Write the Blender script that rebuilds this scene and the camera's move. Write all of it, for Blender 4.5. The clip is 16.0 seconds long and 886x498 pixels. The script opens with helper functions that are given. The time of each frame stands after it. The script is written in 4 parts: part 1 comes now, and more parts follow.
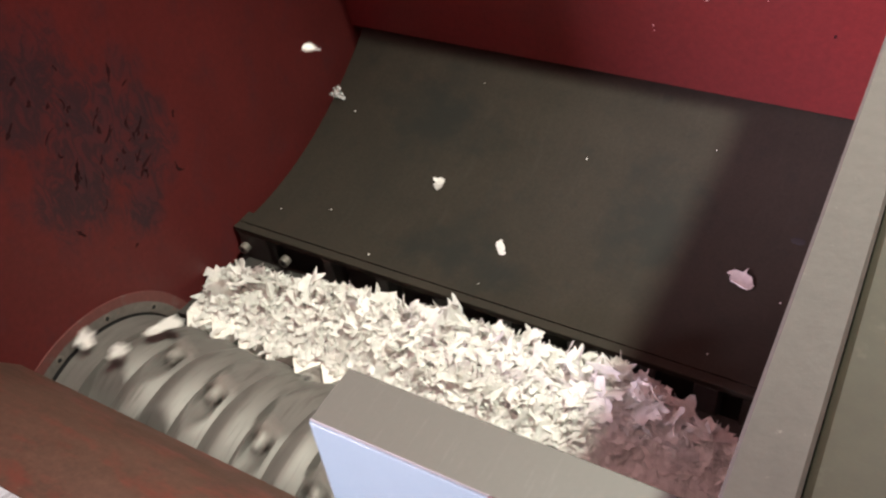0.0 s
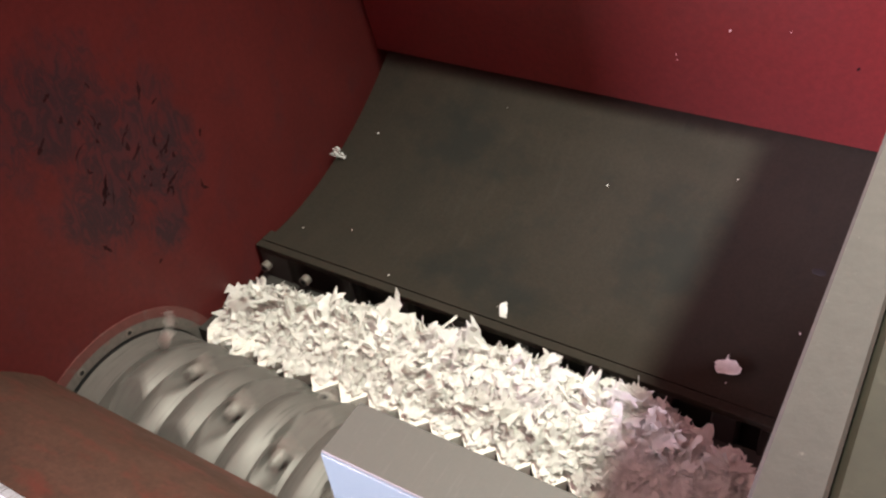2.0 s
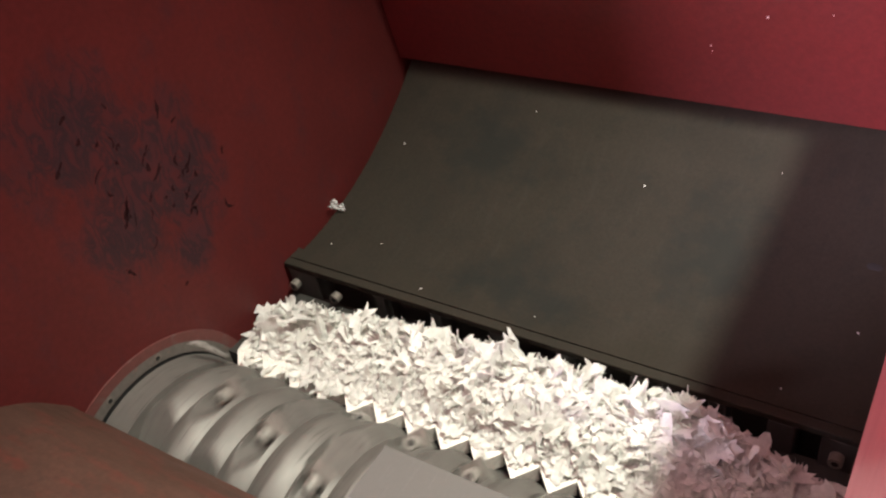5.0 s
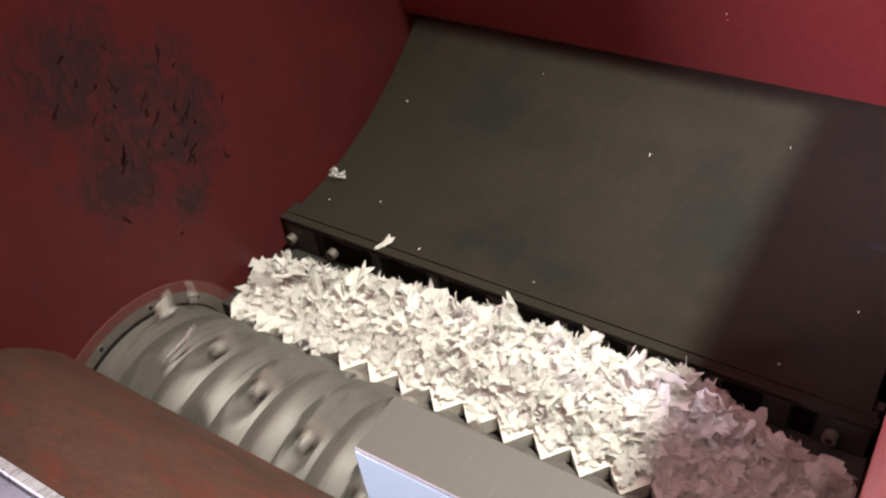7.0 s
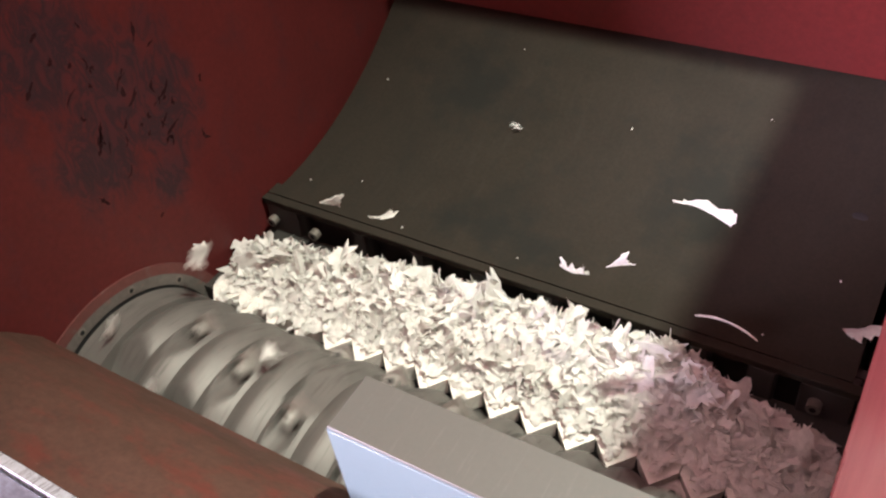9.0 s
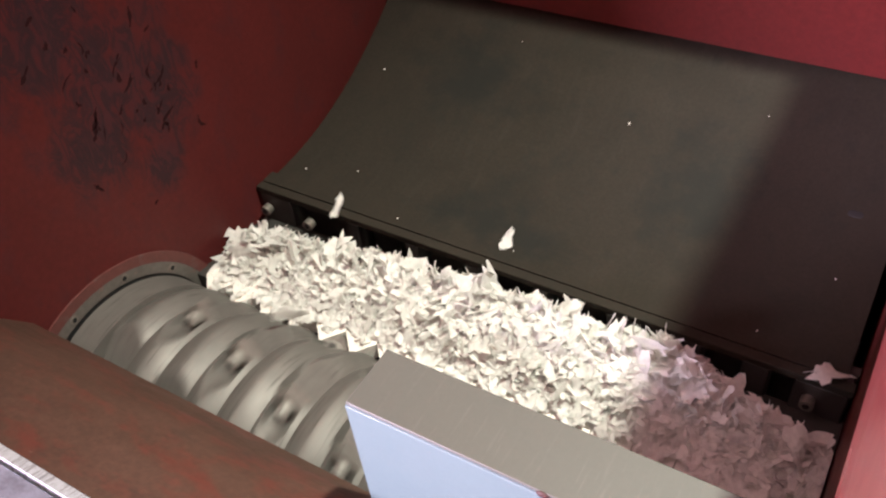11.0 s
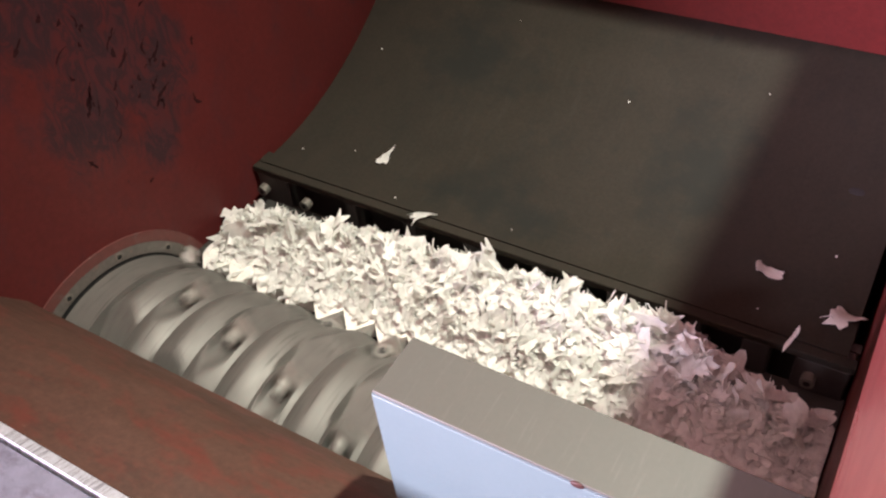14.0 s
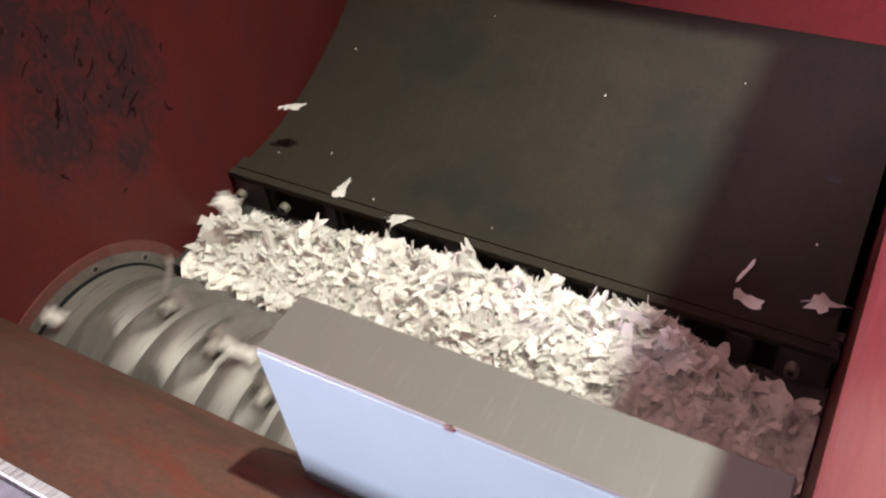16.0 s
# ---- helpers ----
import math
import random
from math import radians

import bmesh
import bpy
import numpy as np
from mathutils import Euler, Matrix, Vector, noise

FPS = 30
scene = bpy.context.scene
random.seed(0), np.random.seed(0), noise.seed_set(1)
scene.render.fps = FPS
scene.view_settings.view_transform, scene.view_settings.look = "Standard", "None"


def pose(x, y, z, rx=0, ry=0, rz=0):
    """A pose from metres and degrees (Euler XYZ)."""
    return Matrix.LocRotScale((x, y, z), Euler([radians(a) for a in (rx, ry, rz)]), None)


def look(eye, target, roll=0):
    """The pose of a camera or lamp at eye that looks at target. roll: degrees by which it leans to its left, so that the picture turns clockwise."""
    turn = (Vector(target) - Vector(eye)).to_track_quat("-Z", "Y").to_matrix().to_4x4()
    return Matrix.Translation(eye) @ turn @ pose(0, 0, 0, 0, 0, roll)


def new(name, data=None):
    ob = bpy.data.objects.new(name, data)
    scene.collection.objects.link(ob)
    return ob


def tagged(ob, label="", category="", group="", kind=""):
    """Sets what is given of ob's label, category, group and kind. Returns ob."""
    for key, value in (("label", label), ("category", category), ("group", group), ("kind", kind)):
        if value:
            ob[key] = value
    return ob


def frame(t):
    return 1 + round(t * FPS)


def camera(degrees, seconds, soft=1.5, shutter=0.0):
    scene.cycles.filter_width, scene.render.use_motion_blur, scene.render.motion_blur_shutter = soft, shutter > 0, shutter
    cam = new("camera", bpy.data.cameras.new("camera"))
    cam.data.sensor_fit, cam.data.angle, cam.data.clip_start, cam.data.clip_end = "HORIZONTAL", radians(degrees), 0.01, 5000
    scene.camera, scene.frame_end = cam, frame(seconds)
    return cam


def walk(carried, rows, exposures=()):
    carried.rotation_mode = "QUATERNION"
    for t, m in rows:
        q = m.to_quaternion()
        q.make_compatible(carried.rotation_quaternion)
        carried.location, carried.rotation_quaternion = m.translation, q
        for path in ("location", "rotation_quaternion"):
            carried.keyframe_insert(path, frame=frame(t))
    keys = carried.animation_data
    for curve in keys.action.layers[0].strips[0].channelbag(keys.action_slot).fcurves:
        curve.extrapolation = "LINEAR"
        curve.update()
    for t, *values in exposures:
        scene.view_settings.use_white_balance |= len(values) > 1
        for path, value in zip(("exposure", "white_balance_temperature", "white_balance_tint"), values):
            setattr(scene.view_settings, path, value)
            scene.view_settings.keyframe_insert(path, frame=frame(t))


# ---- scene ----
PATH = [
    (0, (1.015, -0.461, 1.137), (0.181, 0.758, -0.203), -7.8),
    (0.5, (1.017, -0.457, 1.136), (0.187, 0.751, -0.215), -7.5),
    (1, (1.015, -0.467, 1.134), (0.167, 0.747, -0.202), -6.1),
    (1.5, (1.014, -0.462, 1.136), (0.135, 0.761, -0.183), -6.8),
    (2, (1.015, -0.47, 1.143), (0.13, 0.767, -0.159), -7.3),
    (2.5, (1.015, -0.459, 1.142), (0.13, 0.78, -0.161), -7.2),
    (3, (1.009, -0.455, 1.121), (0.1405, 0.743, -0.227), -8.1),
    (3.5, (0.983, -0.429, 1.115), (0.08, 0.756, -0.219), -10.0),
    (4, (0.997, -0.437, 1.11), (0.036, 0.78, -0.154), -11.5),
    (6.5, (0.982, -0.44, 1.102), (0.047, 0.745, -0.21), -9.9),
    (7, (0.97, -0.44, 1.096), (0.059, 0.736, -0.241), -8.6),
    (7.5, (0.974, -0.449, 1.093), (0.07, 0.732, -0.245), -8.2),
    (8, (0.967, -0.444, 1.092), (0.081, 0.739, -0.255), -8.0),
    (8.5, (0.965, -0.442, 1.094), (0.095, 0.738, -0.266), -8.6),
    (9, (0.974, -0.443, 1.081), (0.1, 0.731, -0.283), -8.8),
    (11.5, (0.96, -0.449, 1.081), (0.121, 0.726, -0.303), -7.0),
    (12, (0.966, -0.452, 1.077), (0.127, 0.725, -0.306), -6.7),
    (12.5, (0.965, -0.445, 1.082), (0.137, 0.721, -0.317), -6.3),
    (13, (0.962, -0.461, 1.064), (0.143, 0.725, -0.323), -6.3),
    (13.5, (0.959, -0.459, 1.064), (0.143, 0.73, -0.322), -6.5),
    (14, (0.962, -0.454, 1.058), (0.129, 0.713, -0.336), -7.2),
    (14.5, (0.959, -0.452, 1.049), (0.165, 0.729, -0.356), -6.5),
    (15, (0.949, -0.429, 1.059), (0.138, 0.729, -0.355), -8.5),
    (15.2, (0.966, -0.42, 1.062), (0.137, 0.75, -0.332), -10.1),
    (15.5, (0.961, -0.436, 1.047), (0.148, 0.735, -0.356), -9.0),
    (16, (0.963, -0.437, 1.057), (0.161, 0.737, -0.35), -8.3),
]
cam = camera(53.9, 16.0, soft=2.3, shutter=0.35)
walk(cam, [(t, look(eye, target, roll)) for t, eye, target, roll in PATH])

# ---- light ----
world = bpy.data.worlds.new("world")
scene.world = world
world.use_nodes = True
world.node_tree.nodes["Background"].inputs[0].default_value = (0.6, 0.65, 0.9, 1)
world.node_tree.nodes["Background"].inputs[1].default_value = 0.05
LAMP = (1.275, 0.36, 2.55)


def area(name, place, target, power, colour, size, size_y=None, shape="DISK"):
    data = bpy.data.lights.new(name, "AREA")
    data.energy, data.color, data.shape, data.size = power, colour, shape, size
    if size_y:
        data.size_y = size_y
    ob = new(name, data)
    ob.matrix_world = look(place, target)
    return ob


lamp_data = bpy.data.lights.new("work_lamp_light", "SPOT")
lamp_data.energy, lamp_data.color, lamp_data.shadow_soft_size = 520, (0.925, 0.95, 0.82), 0.035
lamp_data.spot_size, lamp_data.spot_blend = radians(53), 1.0
new("work_lamp_light", lamp_data).matrix_world = look(LAMP, (0.70, 0.26, 0.12))
area("window_light", (-1.35, -2.93, 1.15), (0.5, 0.5, 0.75), 680, (0.86, 0.70, 0.88), 1.15, 0.85, "RECTANGLE")


# ---- materials ----
def nodes_of(name):
    mat = bpy.data.materials.new(name)
    mat.use_nodes = True
    tree = mat.node_tree
    return mat, tree, tree.nodes["Principled BSDF"]


def link(tree, a, b):
    tree.links.new(a, b)


def noise_node(tree, scale, detail=4.0, rough=0.55, stretch=None, turn=(0, 0, 0)):
    coords = tree.nodes.new("ShaderNodeTexCoord")
    n = tree.nodes.new("ShaderNodeTexNoise")
    n.inputs["Scale"].default_value, n.inputs["Detail"].default_value, n.inputs["Roughness"].default_value = scale, detail, rough
    if stretch:
        m = tree.nodes.new("ShaderNodeMapping")
        m.inputs["Scale"].default_value = stretch
        m.inputs["Rotation"].default_value = turn
        link(tree, coords.outputs["Object"], m.inputs["Vector"])
        link(tree, m.outputs["Vector"], n.inputs["Vector"])
    else:
        link(tree, coords.outputs["Object"], n.inputs["Vector"])
    return n


def ramp(tree, source, stops):
    r = tree.nodes.new("ShaderNodeValToRGB")
    e = r.color_ramp.elements
    while len(e) < len(stops):
        e.new(0.5)
    for el, (p, c) in zip(e, stops):
        el.position, el.color = p, (*c, 1) if len(c) == 3 else c
    link(tree, source, r.inputs["Fac"])
    return r


def grey(v):
    return (v, v, v)


def mixed(tree, fac, a, b, kind="MIX"):
    m = tree.nodes.new("ShaderNodeMix")
    m.data_type, m.blend_type = "RGBA", kind
    for sock, v in ((m.inputs[0], fac), (m.inputs[6], a), (m.inputs[7], b)):
        if isinstance(v, (int, float)):
            sock.default_value = v
        elif isinstance(v, tuple):
            sock.default_value = (*v, 1)
        else:
            link(tree, v, sock)
    return m.outputs[2]


def bump(tree, bsdf, source, strength, distance):
    b = tree.nodes.new("ShaderNodeBump")
    b.inputs["Strength"].default_value, b.inputs["Distance"].default_value = strength, distance
    link(tree, source, b.inputs["Height"])
    link(tree, b.outputs["Normal"], bsdf.inputs["Normal"])


def painted(name, base, spot, rough=0.5, wear=None, wear_at=(0.62, 0.72), wear_stretch=(3, 14, 14), grain=90, metal=0.0, gloss=0.5, coarse=1.0):
    """Paint or steel with broad tone changes, fine grain and worn streaks."""
    mat, tree, bsdf = nodes_of(name)
    broad = noise_node(tree, 5.0, 5.0, 0.6)
    fine = noise_node(tree, grain, 6.0, 0.7)
    tone = ramp(tree, broad.outputs["Fac"], [(0.3, base), (0.72, spot)])
    speck = ramp(tree, fine.outputs["Fac"], [(0.3, grey(0.72)), (0.7, grey(1.15))])
    colour = mixed(tree, 0.75 * coarse, tone.outputs["Color"], speck.outputs["Color"], "MULTIPLY")
    if wear:
        streak = noise_node(tree, 6.0, 7.0, 0.65, wear_stretch)
        mask = ramp(tree, streak.outputs["Fac"], [(wear_at[0], grey(0.0)), (wear_at[1], grey(1.0))])
        colour = mixed(tree, mask.outputs["Color"], colour, wear)
    link(tree, colour, bsdf.inputs["Base Color"])
    shine = ramp(tree, broad.outputs["Fac"], [(0.2, grey(max(0.05, rough - 0.1))), (0.8, grey(min(1.0, rough + 0.12)))])
    link(tree, shine.outputs["Color"], bsdf.inputs["Roughness"])
    bsdf.inputs["Metallic"].default_value = metal
    bsdf.inputs["Specular IOR Level"].default_value = gloss
    bump(tree, bsdf, fine.outputs["Fac"], 0.25 * coarse, 0.0008)
    return mat


RED = (0.096, 0.0165, 0.0155)
RED_DARK = (0.076, 0.0138, 0.0132)
mat_red = painted("red_paint", RED, RED_DARK, 0.5, gloss=0.25)
# Same red as the end walls, lightened in place of daylight on the back.
mat_red_back = painted("red_paint_daylit", (0.135, 0.019, 0.0185), (0.115, 0.0165, 0.0165), 0.38, gloss=0.5)
mat_dark = painted("dark_plain_steel", (0.025, 0.024, 0.022), (0.035, 0.032, 0.027), 0.5)
# Rib steel lowered in tone to hold the shade under the ram edge.
mat_rib = painted("shade_toned_steel", (0.038, 0.036, 0.032), (0.028, 0.026, 0.023), 0.5)
mat_black = painted("black_gap", (0.008, 0.008, 0.008), (0.012, 0.012, 0.012), 0.8)
mat_rotor = painted("worn_grey_rotor_steel", (0.165, 0.157, 0.143), (0.122, 0.116, 0.105), 0.56, (0.045, 0.039, 0.034), (0.56, 0.72), (30, 3, 3), 60, 0.35)
mat_knife = painted("polished_knife_steel", (0.30, 0.285, 0.26), (0.22, 0.208, 0.185), 0.32, (0.12, 0.1, 0.09), (0.6, 0.75), (9, 9, 9), 80, 0.6)
mat_ring = painted("machined_ring_steel", (0.17, 0.155, 0.14), (0.13, 0.12, 0.105), 0.5, (0.3, 0.14, 0.11), (0.6, 0.8), (8, 8, 8), 120, 0.3)
mat_ring_red = painted("faded_red_ring_paint", (0.13, 0.042, 0.036), (0.105, 0.034, 0.03), 0.6, (0.12, 0.08, 0.07), (0.56, 0.72), (6, 6, 6))
mat_bolt = painted("grey_screw_steel", (0.22, 0.20, 0.175), (0.17, 0.155, 0.13), 0.4, None, grain=200, metal=0.5)
mat_screw = painted("bright_screw_steel", (0.40, 0.385, 0.35), (0.30, 0.288, 0.26), 0.48, None, grain=200, metal=0.3)
# The blue lean of edge and shelf metal stands in for cool daylight.
mat_silver = painted("bright_cut_metal", (0.60, 0.64, 0.70), (0.48, 0.51, 0.57), 0.38, (0.22, 0.22, 0.25), (0.48, 0.62), (60, 4, 4), 200, 0.3)
mat_shelf = painted("galvanised_sheet", (0.20, 0.21, 0.25), (0.16, 0.17, 0.205), 0.42, (0.12, 0.12, 0.145), (0.52, 0.66), (7, 9, 9), 40, 0.3)
mat_edge = painted("dusty_grey_edge", (0.052, 0.050, 0.043), (0.044, 0.042, 0.037), 0.6, (0.13, 0.125, 0.11), (0.66, 0.72), (30, 30, 30), 150)
mat_body = painted("olive_grey_housing", (0.030, 0.031, 0.017), (0.023, 0.024, 0.014), 0.7, (0.042, 0.042, 0.028), (0.62, 0.72), (18, 18, 18), 130)
mat_tooth = painted("dust_whitened_steel", (0.80, 0.78, 0.72), (0.70, 0.68, 0.62), 0.5, (0.5, 0.47, 0.4), (0.64, 0.8), (20, 20, 20), 120)
mat_concrete = painted("hall_concrete", (0.18, 0.15, 0.135), (0.14, 0.12, 0.11), 0.8, None, grain=30)
# Plaster tint chosen to bounce pinkish fill into the shaded heap.
mat_plaster = painted("hall_bounce_plaster", (0.69, 0.505, 0.42), (0.61, 0.445, 0.37), 0.85, None, grain=25)
mat_scuff = painted("black_rubber_scuff", (0.026, 0.0125, 0.0135), (0.040, 0.017, 0.018), 0.9, None, grain=250, gloss=0.0)


def summed(tree, a, b, factor):
    """a times factor plus b."""
    n = tree.nodes.new("ShaderNodeMath")
    n.operation = "MULTIPLY_ADD"
    link(tree, a, n.inputs[0])
    n.inputs[1].default_value = factor
    link(tree, b, n.inputs[2])
    return n.outputs[0]


def patches(tree, ovals, axes):
    """A soft mask of ovals (centre, centre, radius, radius) in the plane of two axes."""
    coords = tree.nodes.new("ShaderNodeTexCoord")
    total = None
    for c0, c1, r0, r1 in ovals:
        m = tree.nodes.new("ShaderNodeMapping")
        m.vector_type = "TEXTURE"
        place, size = [0.0, 0.0, 0.0], [10.0, 10.0, 10.0]
        for axis, c, r in ((axes[0], c0, r0), (axes[1], c1, r1)):
            place[axis], size[axis] = c, r
        m.inputs["Location"].default_value, m.inputs["Scale"].default_value = place, size
        link(tree, coords.outputs["Object"], m.inputs["Vector"])
        g = tree.nodes.new("ShaderNodeTexGradient")
        g.gradient_type = "SPHERICAL"
        link(tree, m.outputs["Vector"], g.inputs["Vector"])
        if total is None:
            total = g.outputs["Fac"]
        else:
            mx = tree.nodes.new("ShaderNodeMath")
            mx.operation = "MAXIMUM"
            link(tree, total, mx.inputs[0])
            link(tree, g.outputs["Fac"], mx.inputs[1])
            total = mx.outputs[0]
    return total


def lip_material():
    """Brown primer with islands of old red paint, pale scratches and grime."""
    mat, tree, bsdf = nodes_of("worn_red_paint")
    broad = noise_node(tree, 9.0, 5.0, 0.6, (0.6, 1, 1))
    fine = noise_node(tree, 130, 5.0, 0.7)
    colour = ramp(tree, broad.outputs["Fac"], [(0.3, (0.060, 0.034, 0.025)), (0.55, (0.078, 0.041, 0.030)), (0.75, (0.066, 0.043, 0.034))]).outputs["Color"]
    colour = mixed(tree, 0.7, colour, ramp(tree, fine.outputs["Fac"], [(0.3, grey(0.7)), (0.7, grey(1.2))]).outputs["Color"], "MULTIPLY")
    old = noise_node(tree, 6.0, 8.0, 0.7, (1.7, 4.2, 4.2))
    colour = mixed(tree, ramp(tree, old.outputs["Fac"], [(0.51, grey(0.0)), (0.66, grey(0.55))]).outputs["Color"], colour, (0.125, 0.027, 0.021))
    pale = noise_node(tree, 6.0, 6.0, 0.7, (5, 30, 30))
    colour = mixed(tree, ramp(tree, pale.outputs["Fac"], [(0.66, grey(0.0)), (0.75, grey(0.55))]).outputs["Color"], colour, (0.19, 0.125, 0.10))
    grime = noise_node(tree, 14.0, 7.0, 0.7, (0.8, 1.6, 1.6))
    colour = mixed(tree, ramp(tree, grime.outputs["Fac"], [(0.58, grey(0.0)), (0.74, grey(0.6))]).outputs["Color"], colour, (0.036, 0.025, 0.021))
    link(tree, colour, bsdf.inputs["Base Color"])
    link(tree, ramp(tree, old.outputs["Fac"], [(0.4, grey(0.66)), (0.7, grey(0.45))]).outputs["Color"], bsdf.inputs["Roughness"])
    bsdf.inputs["Specular IOR Level"].default_value = 0.22
    bump(tree, bsdf, old.outputs["Fac"], 0.2, 0.0015)
    return mat


mat_lip = lip_material()


def ram_material():
    """Matt grey-olive paint with greasy dark smudges and faint sliding marks."""
    mat, tree, bsdf = nodes_of("grey_olive_paint")
    broad = noise_node(tree, 7.0, 6.0, 0.62)
    fine = noise_node(tree, 170, 6.0, 0.7)
    colour = ramp(tree, broad.outputs["Fac"], [(0.3, (0.0255, 0.0212, 0.0158)), (0.7, (0.0205, 0.0178, 0.0137))]).outputs["Color"]
    colour = mixed(tree, 0.75, colour, ramp(tree, fine.outputs["Fac"], [(0.3, grey(0.75)), (0.7, grey(1.15))]).outputs["Color"], "MULTIPLY")
    marks = noise_node(tree, 6.0, 6.0, 0.65, (9, 1.3, 1.3))
    colour = mixed(tree, ramp(tree, marks.outputs["Fac"], [(0.56, grey(0.0)), (0.72, grey(0.35))]).outputs["Color"], colour, (0.031, 0.028, 0.023))
    smudge = patches(tree, ((0.40, 0.455, 0.13, 0.085), (0.50, 0.43, 0.10, 0.06), (0.25, 0.70, 0.16, 0.10), (0.70, 0.60, 0.12, 0.15)), (0, 1))
    blot = noise_node(tree, 22.0, 6.0, 0.62)
    mask = ramp(tree, summed(tree, smudge, blot.outputs["Fac"], 0.38), [(0.55, grey(0.0)), (0.82, grey(0.75))])
    colour = mixed(tree, mask.outputs["Color"], colour, (0.0125, 0.0135, 0.0118))
    link(tree, colour, bsdf.inputs["Base Color"])
    link(tree, ramp(tree, broad.outputs["Fac"], [(0.2, grey(0.62)), (0.8, grey(0.8))]).outputs["Color"], bsdf.inputs["Roughness"])
    bsdf.inputs["Specular IOR Level"].default_value = 0.12
    bump(tree, bsdf, fine.outputs["Fac"], 0.25, 0.0008)
    return mat


mat_ram = ram_material()


# One plastic: sides tinted blue for daylight, top darkened in place of shade.
mat_block = painted("daylight_tinted_plastic", (0.152, 0.222, 0.238), (0.136, 0.199, 0.214), 0.2, (0.13, 0.165, 0.19), (0.72, 0.80), (26, 26, 26), 220, coarse=0.15)
mat_block_top = painted("shade_toned_top", (0.067, 0.068, 0.058), (0.058, 0.059, 0.050), 0.5, (0.085, 0.084, 0.074), (0.56, 0.76), (45, 3, 3), 240, coarse=0.3)
mat_smear = painted("dark_red_smear", (0.055, 0.016, 0.016), (0.04, 0.013, 0.013), 0.6)


def flake_material():
    mat, tree, bsdf = nodes_of("white_shredded_plastic")
    geo = tree.nodes.new("ShaderNodeNewGeometry")
    tone = ramp(tree, geo.outputs["Random Per Island"], [(0.0, (0.86, 0.855, 0.82)), (0.35, (0.93, 0.928, 0.895)), (1.0, (0.955, 0.952, 0.925))])
    fine = noise_node(tree, 120, 4.0, 0.6)
    speck = ramp(tree, fine.outputs["Fac"], [(0.3, grey(0.86)), (0.65, grey(1.03))])
    colour = mixed(tree, 1.0, tone.outputs["Color"], speck.outputs["Color"], "MULTIPLY")
    link(tree, colour, bsdf.inputs["Base Color"])
    bsdf.inputs["Roughness"].default_value = 0.42
    bump(tree, bsdf, fine.outputs["Fac"], 0.12, 0.001)
    trans = tree.nodes.new("ShaderNodeBsdfTranslucent")
    link(tree, colour, trans.inputs["Color"])
    mix = tree.nodes.new("ShaderNodeMixShader")
    mix.inputs[0].default_value = 0.58
    out = tree.nodes["Material Output"]
    link(tree, bsdf.outputs[0], mix.inputs[1])
    link(tree, trans.outputs[0], mix.inputs[2])
    link(tree, mix.outputs[0], out.inputs["Surface"])
    return mat


mat_flake = flake_material()


def film_material():
    """Thin clear film with a milky sheen."""
    mat, tree, bsdf = nodes_of("clear_film")
    bsdf.inputs["Base Color"].default_value = (0.7, 0.7, 0.68, 1)
    bsdf.inputs["Roughness"].default_value = 0.25
    clear = tree.nodes.new("ShaderNodeBsdfTransparent")
    cloud = noise_node(tree, 140, 3.0, 0.6)
    mix = tree.nodes.new("ShaderNodeMixShader")
    link(tree, ramp(tree, cloud.outputs["Fac"], [(0.42, grey(0.08)), (0.62, grey(0.5))]).outputs["Color"], mix.inputs[0])
    link(tree, clear.outputs[0], mix.inputs[1])
    link(tree, bsdf.outputs[0], mix.inputs[2])
    link(tree, mix.outputs[0], tree.nodes["Material Output"].inputs["Surface"])
    return mat


mat_film = film_material()


